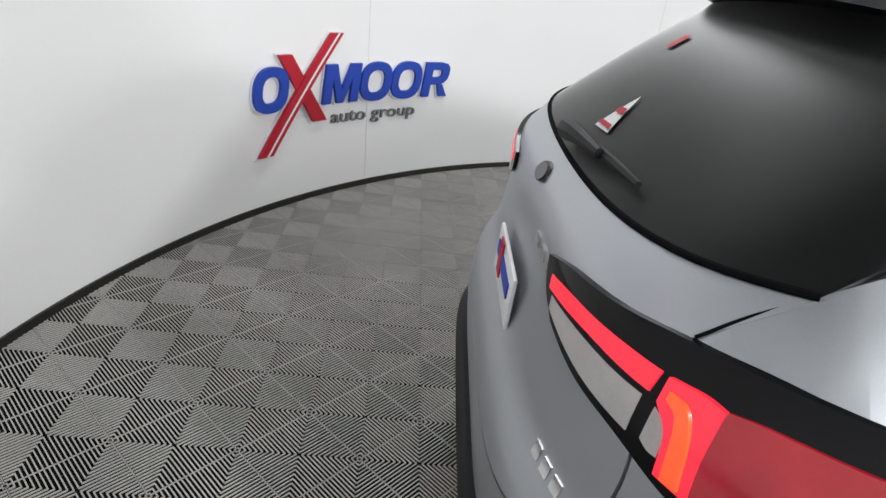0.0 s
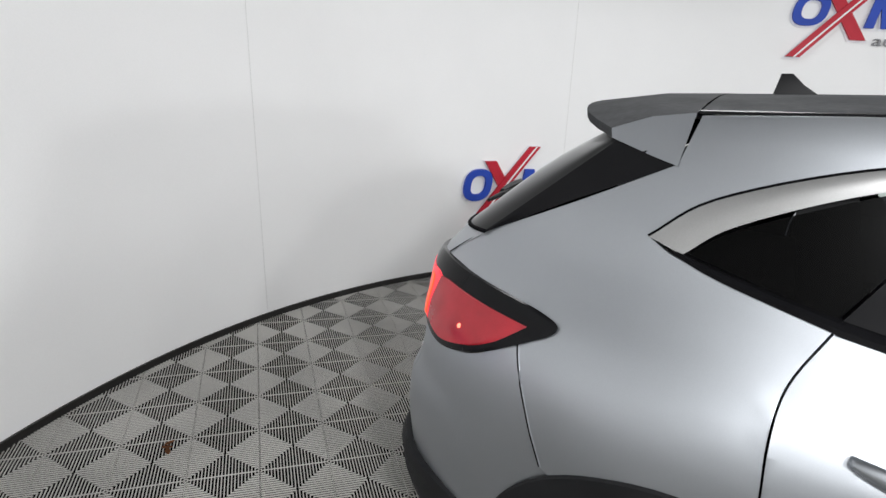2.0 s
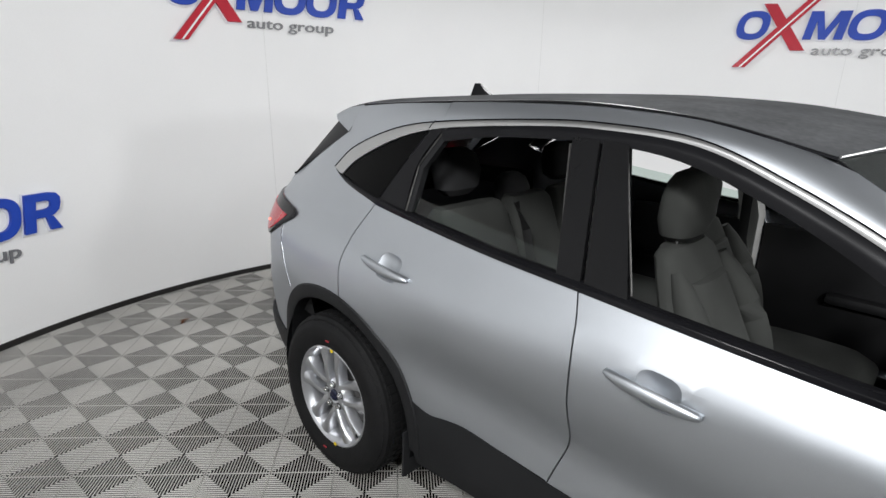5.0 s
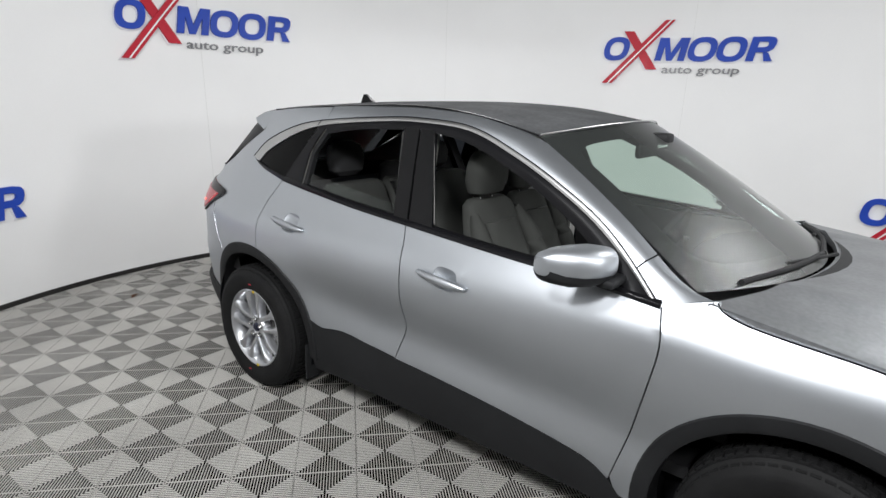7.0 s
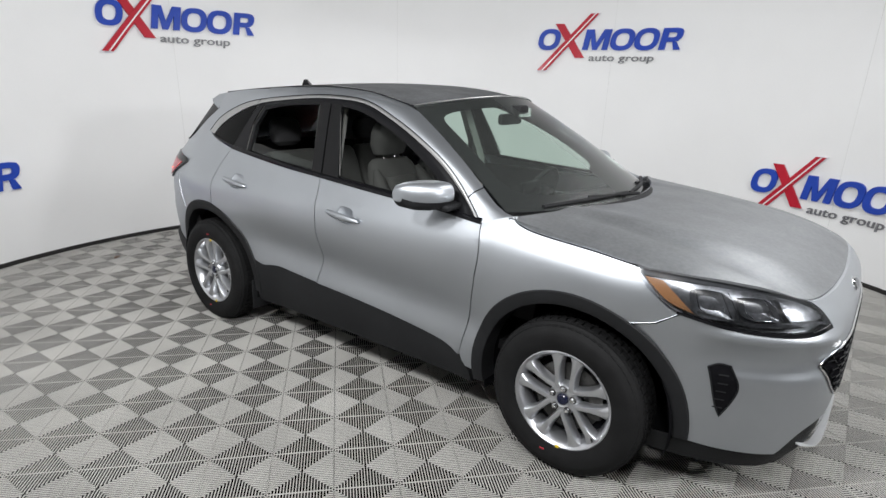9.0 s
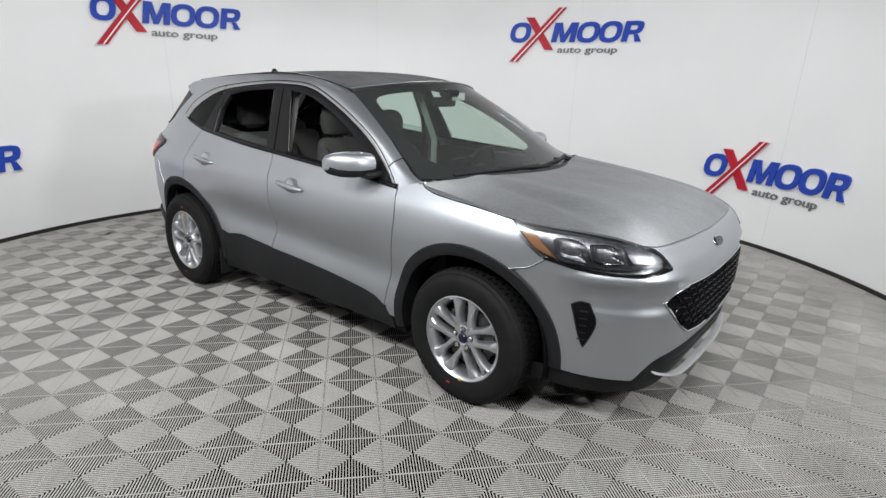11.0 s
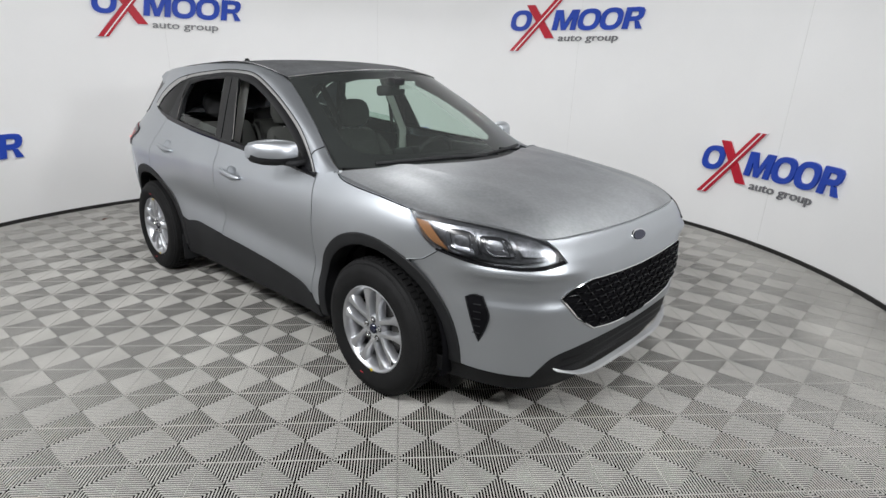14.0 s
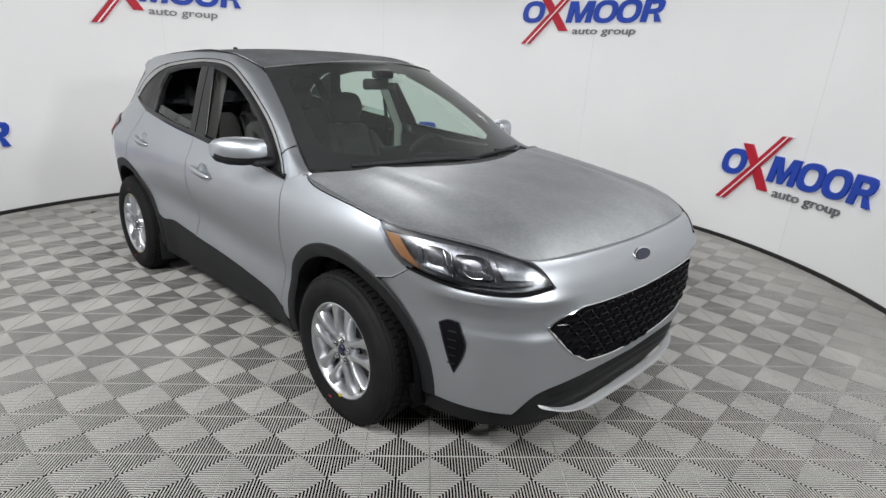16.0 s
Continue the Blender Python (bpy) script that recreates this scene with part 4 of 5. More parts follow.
for s in (-1, 1):
    f = (lambda sh: sh) if s < 0 else (lambda sh: [(-a, z) for a, z in sh])
    head = outline([(-65.8, 1.012), (-62.9, 0.954), (-59.3, 0.896), (-56.7, 0.870), (-50.7, 0.847)], [(-50.7, 0.847), (-43.5, 0.835), (-35.6, 0.834), (-29.6, 0.852)], [(-29.6, 0.852), (-31.5, 0.905), (-34.0, 0.941)], [(-34.0, 0.941), (-40.6, 0.973), (-48.4, 0.994), (-57, 1.005), (-65.8, 1.012)])
    lamp = part("headlight", sheet(f(head), nose(-0.035), (2.0, 0.02)), BOWL, car, "smoked headlight with an amber corner")
    part("lamp_lens", sheet(f(head), nose(0.004), (2.0, 0.02), turn_in_x(0.04)), LENS, lamp)
    part("turn_reflector", sheet(f(outline([(-64.0, 0.985), (-61.3, 0.938), (-58.6, 0.900), (-54.4, 0.874)], [(-54.4, 0.874), (-57.5, 0.93), (-60.3, 0.978)], [(-60.3, 0.978), (-64.0, 0.985)])), nose(-0.010), (1.5, 0.02)), AMBER, lamp, "amber turn lamp")
    low = [(-57.2, 0.868), (-50.7, 0.845), (-43.5, 0.833), (-35.6, 0.832), (-29.6, 0.850)]
    rim_low = outline(low, [low[-1], (-30.0, 0.862)], [(-30.0, 0.862), (-36, 0.844), (-43.5, 0.844), (-50.5, 0.856), (-57.1, 0.878)], [(-57.1, 0.878), low[0]])
    part("lamp_skirt", sheet(f(rim_low), nose(0.007), (2.0, 0.02), turn_in_x(0.01)), GLOSSBLACK, lamp)
    part("light_blade", sheet(f(outline([(-54, 0.884), (-46, 0.864), (-32, 0.866)], [(-32, 0.866), (-32.5, 0.876)], [(-32.5, 0.876), (-46, 0.872), (-54, 0.892)], [(-54, 0.892), (-54, 0.884)])), nose(-0.004), (2.0, 0.02)), BOWL, lamp)
    for a, w, top in ((-51.5, 3.6, 0.965), (-44.0, 3.2, 0.950)):
        # a dished reflector with a bright angled edge
        rows = []
        for k in range(6):
            q = 1 - k / 5.5
            rows.append([nose(-0.012 - 0.030 * (1 - q * q))(-s * (a - 1.1 * q * math.sin(t) + w * q * math.copysign(abs(math.cos(t)) ** 0.55, math.cos(t))), 0.915 + (top - 0.905) * 0.85 * q * math.copysign(abs(math.sin(t)) ** 0.55, math.sin(t))) for t in np.linspace(0, 2 * math.pi, 28, endpoint=False)])
        part("reflector_bowl", loft(rows, True), BOWL, lamp)
        edge = [(a - w * 0.8, top - 0.005), (a - w * 0.6, 0.90), (a - w * 0.1, 0.878), (a + w * 0.6, 0.882), (a + w * 0.5, 0.915)]
        part("bright_edge", tube([nose(-0.007)(-s * u, v) for u, v in edge], 0.0020, 5), REFLECTOR, lamp)
        for shift in (0.75, 1.1):
            part("lamp_fin", tube([nose(-0.008)(-s * (a + w * u), v) for u, v in ((shift + 0.15, 0.878), (shift - 0.1, 0.92), (shift - 0.3, top))], 0.0016, 5), REFLECTOR, lamp)
    part("inner_bezel", sheet(f(outline([(-40.0, 0.955), (-36, 0.938), (-32.4, 0.908)], [(-32.4, 0.908), (-31.4, 0.880), (-38.5, 0.880)], [(-38.5, 0.880), (-39.5, 0.915), (-40.0, 0.955)])), nose(-0.014), (2.0, 0.02)), BOWL, lamp)
    fog = outline([(-50.2, 0.668), (-48.3, 0.684), (-46.2, 0.680)], [(-46.2, 0.680), (-44.8, 0.60), (-45.4, 0.53), (-46.8, 0.462)], [(-46.8, 0.462), (-48.2, 0.53), (-50.2, 0.668)])
    vent = part("bumper_vent", sheet(f(fog), nose(0.003), (1.0, 0.02)), SEAM, bumper, "black bumper air slot")
    for i in range(5):
        z = 0.50 + 0.035 * i
        part("vent_slat", sheet(f([(-48.3, z), (-46.6, z), (-46.6, z + 0.006), (-48.3, z + 0.006)]), nose(0.006), (1.0, 0.02)), CLAD, vent)
    part("vent_lip", tube([nose(0.004)(a if s < 0 else -a, z) for a, z in fog] + [nose(0.004)(fog[0][0] if s < 0 else -fog[0][0], fog[0][1])], 0.003), CLAD, vent)
grille_half = outline([(0, 0.735), (-10, 0.742), (-22.5, 0.758)], [(-22.5, 0.758), (-26.8, 0.728), (-29.6, 0.685)], [(-29.6, 0.685), (-25, 0.580), (-19.7, 0.506)], [(-19.7, 0.506), (-10, 0.478), (0, 0.470)])
grille = part("grille", sheet(both(grille_half), nose(0.002), (2.0, 0.03)), SEAM, car, "black honeycomb grille with a bright rim")


def inside(shape, p):
    hit = False
    for (x0, y0), (x1, y1) in zip(shape, shape[1:] + shape[:1]):
        if (y0 > p[1]) != (y1 > p[1]) and p[0] < (x1 - x0) * (p[1] - y0) / (y1 - y0) + x0:
            hit = not hit
    return hit


gshape = both(grille_half)
for j in range(8):
    z = 0.490 + 0.0385 * j
    for i in range(-11, 12):
        a = 3.6 * i + (1.8 if j % 2 else 0)
        cell = [(a - 2.05, z), (a - 1.15, z + 0.0178), (a + 1.15, z + 0.0178), (a + 2.05, z), (a + 1.15, z - 0.0178), (a - 1.15, z - 0.0178)]
        if inside(gshape, (a, z)) and sum(inside(gshape, q) for q in cell) >= 5:
            pts = [nose(0.012)(u, v) for u, v in cell]
            lip = [nose(0.014)(a + (u - a) * 0.88, z + (v - z) * 0.80) for u, v in cell]
            inner = [nose(0.001)(a + (u - a) * 0.70, z + (v - z) * 0.55) for u, v in cell]
            vs = pts + lip + inner
            mesh("grille_cell", vs, [(b + k, b + (k + 1) % 6, b + 6 + (k + 1) % 6, b + 6 + k) for b in (0, 6) for k in range(6)], GLOSSBLACK, grille, smooth=False)
part("grille_rim", tube([nose(0.005)(a, z) for a, z in gshape + gshape[:1]], 0.0042, 6), CHROME, grille)
badge = part("badge", sheet([(3.5 * math.cos(t), 0.874 + 0.025 * math.sin(t)) for t in np.linspace(0, 2 * math.pi, 24, endpoint=False)], nose(0.006), (1.0, 0.02), turn_in_x(0.012)), CHROME, car, "blue oval badge with a bright rim")
part("badge_field", sheet([(3.1 * math.cos(t), 0.874 + 0.021 * math.sin(t)) for t in np.linspace(0, 2 * math.pi, 24, endpoint=False)], nose(0.009), (1.0, 0.02)), NAVY, badge)
lower_half = outline([(0, 0.428), (-26, 0.434), (-31, 0.402), (-35, 0.307), (-46, 0.314), (-57, 0.318)], [(-57, 0.318), (-57, 0.22)], [(-57, 0.22), (-30, 0.205), (0, 0.20)])
lower = part("lower_grille", sheet(both(lower_half), nose(-0.012), (2.5, 0.03), turn_in_x(0.05)), CLAD, car, "black lower grille and chin")
part("skid_strip", sheet(both(outline([(0, 0.272), (-20, 0.281), (-30, 0.342)], [(-30, 0.342), (-28.8, 0.322)], [(-28.8, 0.322), (-18, 0.264), (0, 0.252)])), lambda a, z: end_point(a, z, 0.010 + 0.8 * (0.31 - z), True), (2.5, 0.03), turn_in_x(0.03)), SKID, lower, "silver skid strip")
for z in (0.345, 0.385):
    part("grille_slat", sheet(both([(0, z + 0.006), (-28, z + 0.002), (-28, z - 0.008), (0, z - 0.006)]), nose(-0.002), (2.5, 0.03)), SATIN, lower)

# ---- tail ----
def half_tail(run):
    return run + [(-a, z) for a, z in run[::-1] if a < -1e-4]


gate_half = outline([(0, 1.162), (-15, 1.168), (-29, 1.186), (-39.0, 1.210)], [(-39.0, 1.210), (-34.4, 1.125)], [(-34.4, 1.125), (-34.2, 1.0), (-34.5, 0.88), (-33, 0.74)], [(-33, 0.74), (-20, 0.67), (0, 0.65)])
gate = part("tailgate", sheet(half_tail(gate_half), tail(), (2.5, 0.035), turn_in_x(0.02)), PAINT, car)
rb_half = outline([(0, 0.645), (-20, 0.665), (-33.2, 0.735)], [(-33.2, 0.735), (-34.8, 0.88), (-34.5, 0.99)], [(-34.5, 0.99), (-38.6, 0.955), (-43.7, 0.945), (-49, 0.975), (-55.4, 1.035)], [(-55.4, 1.035), (-59.3, 0.90), arch_edge(-1.355, 53, 24)[0]], arch_edge(-1.355, 53, 12), [arch_edge(-1.355, 53, 12)[-1], (-40, 0.50), (-25, 0.505), (0, 0.515)])
rb = part("rear_bumper", sheet(half_tail(rb_half), tail(), (2.5, 0.035), turn_in_x(0.02)), PAINT, car)
part("bumper_cladding", sheet(half_tail(outline([(0, 0.517), (-25, 0.507), (-40, 0.502), arch_edge(-1.355, 12.5, -8)[0]], arch_edge(-1.355, 12.5, -8), [arch_edge(-1.355, 12.5, -8)[-1], (0, 0.26)])), lambda a, z: end_point(a, z, 0.006 + 0.030 * ease((50 - abs(a)) / 14) * ease((0.53 - z) / 0.05), False), (2.5, 0.02), turn_in_x(0.05)), CLAD, rb, "black textured lower bumper")
for s in (-1, 1):
    f = (lambda sh: sh) if s < 0 else (lambda sh: [(-a, z) for a, z in sh])
    lampshape = outline([(-57.9, 1.080), (-57.7, 1.092), (-56.6, 1.101), (-53.6, 1.111), (-47.9, 1.119), (-40.2, 1.126), (-34.5, 1.125), (-29.4, 1.113), (-21.7, 1.092), (-16.5, 1.062)], [(-16.5, 1.062), (-17.5, 1.01), (-21, 0.978)], [(-21, 0.978), (-27, 0.970), (-33, 0.968), (-38.6, 0.942), (-43.7, 0.932), (-48.3, 0.955), (-52.3, 1.0), (-55.9, 1.048), (-57.3, 1.066), (-57.9, 1.080)])
    tl = part("tail_light", sheet(f(lampshape), tail(0.011), (1.0, 0.015), turn_in_x(0.02)), GLOSSBLACK, car, "lit red tail light in a black surround")
    red = outline([(-55.0, 1.072), (-48.4, 1.078), (-41.1, 1.085), (-38.6, 1.082)], [(-38.6, 1.082), (-38.4, 1.02), (-38.8, 0.965)], [(-38.8, 0.965), (-43.5, 0.950), (-48, 0.972), (-52, 1.013), (-55.0, 1.072)])
    part("red_lens", sheet(f(red), tail(0.015), (1.5, 0.02), turn_in_x(0.01)), REDLENS, tl)
    bar = outline([(-19.0, 1.048), (-24, 1.068), (-30, 1.080), (-34.3, 1.083)], [(-34.3, 1.083), (-34.1, 1.052)], [(-34.1, 1.052), (-28, 1.050), (-23, 1.036), (-19.0, 1.022)], [(-19.0, 1.022), (-19.0, 1.048)])
    part("light_bar", sheet(f(bar), tail(0.013), (1.5, 0.02), turn_in_x(0.012)), REDGLOW, tl)
    post = outline([(-34.9, 1.084), (-37.0, 1.086), (-38.5, 1.080)], [(-38.5, 1.080), (-38.6, 1.02), (-38.9, 0.962)], [(-38.9, 0.962), (-36.6, 0.966)], [(-36.6, 0.966), (-36.2, 1.02), (-34.9, 1.050)], [(-34.9, 1.050), (-34.9, 1.084)])
    part("light_post", sheet(f(post), tail(0.016), (1.5, 0.02), turn_in_x(0.012)), REDGLOW, tl)
    amber = outline([(-35.4, 1.071), (-36.7, 1.064), (-37.6, 1.030), (-38.2, 0.968)], [(-38.2, 0.968), (-37.1, 0.968)], [(-37.1, 0.968), (-36.8, 1.015), (-36.3, 1.048), (-35.4, 1.060)], [(-35.4, 1.060), (-35.4, 1.071)])
    part("turn_lamp", sheet(f(amber), tail(0.019), (1.5, 0.02), turn_in_x(0.01)), AMBERGLOW, tl)
    for u0, u1 in ((-20, -33.8), (-34.9, -36.3)):
        part("clear_lens", sheet(f(outline([(u0, 1.018 if u0 > -30 else 1.040), ((u0 + u1) / 2, 1.036), (u1, 1.042)], [(u1, 1.042), (u1, 0.985)], [(u1, 0.985), ((u0 + u1) / 2, 0.985), (u0, 0.992)], [(u0, 0.992), (u0, 1.018 if u0 > -30 else 1.040)])), tail(0.012), (1.5, 0.02), turn_in_x(0.01)), FROST, tl)
    part("corner_seal", tube([side(s, tail_lift(x, z) - 0.0005)(x, z) for x, z in spline([(-1.999, 1.212), (-2.058, 1.170), (-2.112, 1.126)], 5)], 0.0028, 6), SEAM, car)
    c = tail(0.014)(-47.0 * -s, 1.012)
    part("bulb", box(0.008, 0.012, 0.010, 0.002, c), BULB, tl, "small bright bulb")
# rear screen
GL_TOP = [(-1.705, 0.602, 1.487), (-1.725, 0.56, 1.492), (-1.752, 0.36, 1.506), (-1.765, 0.0, 1.516), (-1.752, -0.36, 1.506), (-1.725, -0.56, 1.492), (-1.705, -0.602, 1.487)]
gt = spline(GL_TOP, 5)
gl = [tuple(end_point(a, z + 0.003, 0.003, False)) for a, z in spline([(39.0, 1.210), (29, 1.186), (15, 1.168), (0, 1.162), (-15, 1.168), (-29, 1.186), (-39.0, 1.210)], 5)]
rows = []
for v in np.linspace(0, 1, 9):
    rows.append([tuple(np.array(a) * (1 - v) + np.array(b) * v + np.array((-0.022, 0, 0.022)) * math.sin(math.pi * v) * (1 - min(1, abs(a[1]) / 0.602) ** 3)) for a, b in zip(gt, gl)])
part("rear_screen", loft(rows), PRIVACY, gate, "dark tinted rear window")
for s in (-1, 1):
    rows = []
    for v in np.linspace(0, 1, 9):
        x0, z0 = -1.549 - 0.447 * v, 1.457 - 0.245 * v + 0.006 * math.sin(math.pi * v)
        inner = Vector((x0, s * (flank(x0, z0) + tail_lift(x0, z0) - 0.002), z0))
        edge = Vector(gt[0 if s > 0 else -1]).lerp(Vector(gl[0 if s > 0 else -1]), v)
        rows.append([inner, inner.lerp(edge, 0.5) + Vector((0, s * 0.004, 0.004)), edge])
    part("side_panel", loft(rows), SATIN, gate, "black side panel beside the rear window")
part("screen_seal", tube(gl, 0.006), SEAM, gate)


def on_screen(y, v):
    """A place just over the rear screen, by y and the share of the way down."""
    k = min(range(len(gt)), key=lambda i: abs(gt[i][1] * (1 - v) + gl[i][1] * v - y))
    p = np.array(gt[k]) * (1 - v) + np.array(gl[k]) * v + np.array((-0.022, 0, 0.022)) * math.sin(math.pi * v) * (1 - min(1, abs(gt[k][1]) / 0.602) ** 3)
    return Vector((p[0] - 0.004, y, p[2] + 0.004))


sticker = part("sticker", sheet([(0.0, 0.85), (-0.085, 0.84), (-0.036, 0.66)], on_screen, 0.05), PAPER, gate, "white and red triangular sticker")
part("sticker_band", sheet([(-0.004, 0.835), (-0.080, 0.828), (-0.074, 0.808), (-0.010, 0.815)], lambda y, v: on_screen(y, v) + Vector((-0.002, 0, 0.002)), 0.05), RED, sticker)
part("sticker_band", sheet([(-0.018, 0.765), (-0.062, 0.760), (-0.055, 0.73), (-0.024, 0.735)], lambda y, v: on_screen(y, v) + Vector((-0.002, 0, 0.002)), 0.05), RED, sticker)
part("sticker", sheet([(0.19, 0.42), (0.15, 0.42), (0.15, 0.33), (0.19, 0.33)], on_screen, 0.05), RED, gate, "small red and grey sticker")
# spoiler
SP = []
for u in np.linspace(-1, 1, 17):
    k = 1 - abs(u) ** 2.3
    front = Vector((-1.545, 0.578 * u, 1.566 + 0.034 * k))
    tip = Vector((-1.722 - 0.175 * (1 - abs(u) ** 3), 0.600 * u, 1.514 + 0.036 * k))
    under = Vector((-1.552 - 0.16 * k, 0.664 * u, 1.455 + 0.055 * k))
    SP.append([front, front.lerp(tip, 0.5) + Vector((0, 0.008 * u, 0.010)), tip, tip + Vector((0.004, 0, -0.022)), under.lerp(tip, 0.4) + Vector((0, 0, -0.01)), under])
wing = part("spoiler", loft([r[:4] for r in SP]), TOPSHADE, gate, "dusty silver roof spoiler, darkened for its dim reflection")
for r in (SP[0], SP[-1]):
    mesh("spoiler_end", r, [tuple(range(6))], PAINT, wing, "silver spoiler flank")
part("spoiler_underside", loft([r[3:] for r in SP]), SATIN, wing, "black underside")
part("brake_lamp", box(0.03, 0.30, 0.015, 0.004, (-1.878, 0, 1.534)), FROST, gate)
def over_screen(y, v, off):
    return on_screen(y, v) + Vector((-off, 0, off))


for a in (-26.4, -28.2, -30.0):
    part("trim_mark", sheet([(a - 0.6, 0.788), (a + 0.6, 0.788), (a + 0.6, 0.812), (a - 0.6, 0.812)], tail(0.004), (1.0, 0.02), turn_in_x(0.004)), CHROME, gate)
rear_wiper = part("rear_wiper", tube([over_screen(y, v, o) for y, v, o in ((0.03, 0.955, 0.016), (0.0, 0.945, 0.022), (-0.06, 0.93, 0.022), (-0.13, 0.92, 0.020), (-0.20, 0.915, 0.017))], [0.016, 0.024, 0.020, 0.015, 0.010], 8), CLAD, gate, "black rear wiper")
part("wiper_blade", tube([over_screen(y, v, 0.010) for y, v in ((-0.06, 0.915), (-0.15, 0.905), (-0.25, 0.90), (-0.36, 0.905))], [0.006, 0.009, 0.009, 0.006], 6), CLAD, rear_wiper)
rbadge = part("badge", sheet([(2.6 * math.cos(t), 1.115 + 0.020 * math.sin(t)) for t in np.linspace(0, 2 * math.pi, 24, endpoint=False)], tail(0.005), (1.0, 0.02), turn_in_x(0.01)), STEEL, gate)
part("badge_field", sheet([(2.2 * math.cos(t), 1.115 + 0.016 * math.sin(t)) for t in np.linspace(0, 2 * math.pi, 24, endpoint=False)], tail(0.008), (1.0, 0.02)), NAVY, rbadge)
plate = part("dealer_plate", box(0.010, 0.31, 0.125, 0.003, (-2.250, 0, 0.855)), WHITE, gate, "white plate with coloured bars")
part("plate_bar", box(0.004, 0.24, 0.035, 0, (-2.257, 0, 0.868)), BLUE, plate)
part("plate_bar", box(0.004, 0.05, 0.09, 0, (-2.258, 0.05, 0.868)), RED, plate)
for i, a in enumerate((-9, -12.5, -16, -19.5)):
    part("bright_letter", sheet([(a - 1, 1.012), (a + 1, 1.012), (a + 1, 1.036), (a - 1, 1.036)], tail(0.004), (1.0, 0.02), turn_in_x(0.004)), CHROME, gate)

# ---- shell under the panels ----
part("underbody", box(3.9, 1.36, 0.16, 0.04, (0, 0, 0.29)), SEAM, car)
# tray added to block light and darken the floor under the nose
part("shade_tray", box(0.80, 1.30, 0.02, 0.006, (1.58, 0, 0.205)), SEAM, car)
for y in (-0.77, 0.77):
    part("inner_sill", box(1.75, 0.16, 0.22, 0.03, (-0.03, y, 0.36)), SEAM, car)
part("engine_bay", box(0.98, 1.18, 0.62, 0.05, (1.52, 0, 0.62)), SEAM, car)
part("luggage_bay", box(0.95, 1.18, 0.62, 0.05, (-1.66, 0, 0.64)), SEAM, car)
part("cabin_floor", box(2.2, 1.5, 0.05, 0.0, (-0.1, 0, 0.43)), TRIM, car)


# ---- wheels ----
def lathe(profile, n=56):
    return loft([[(r * math.cos(2 * math.pi * k / n), y, r * math.sin(2 * math.pi * k / n)) for k in range(n)] for r, y in profile], True)


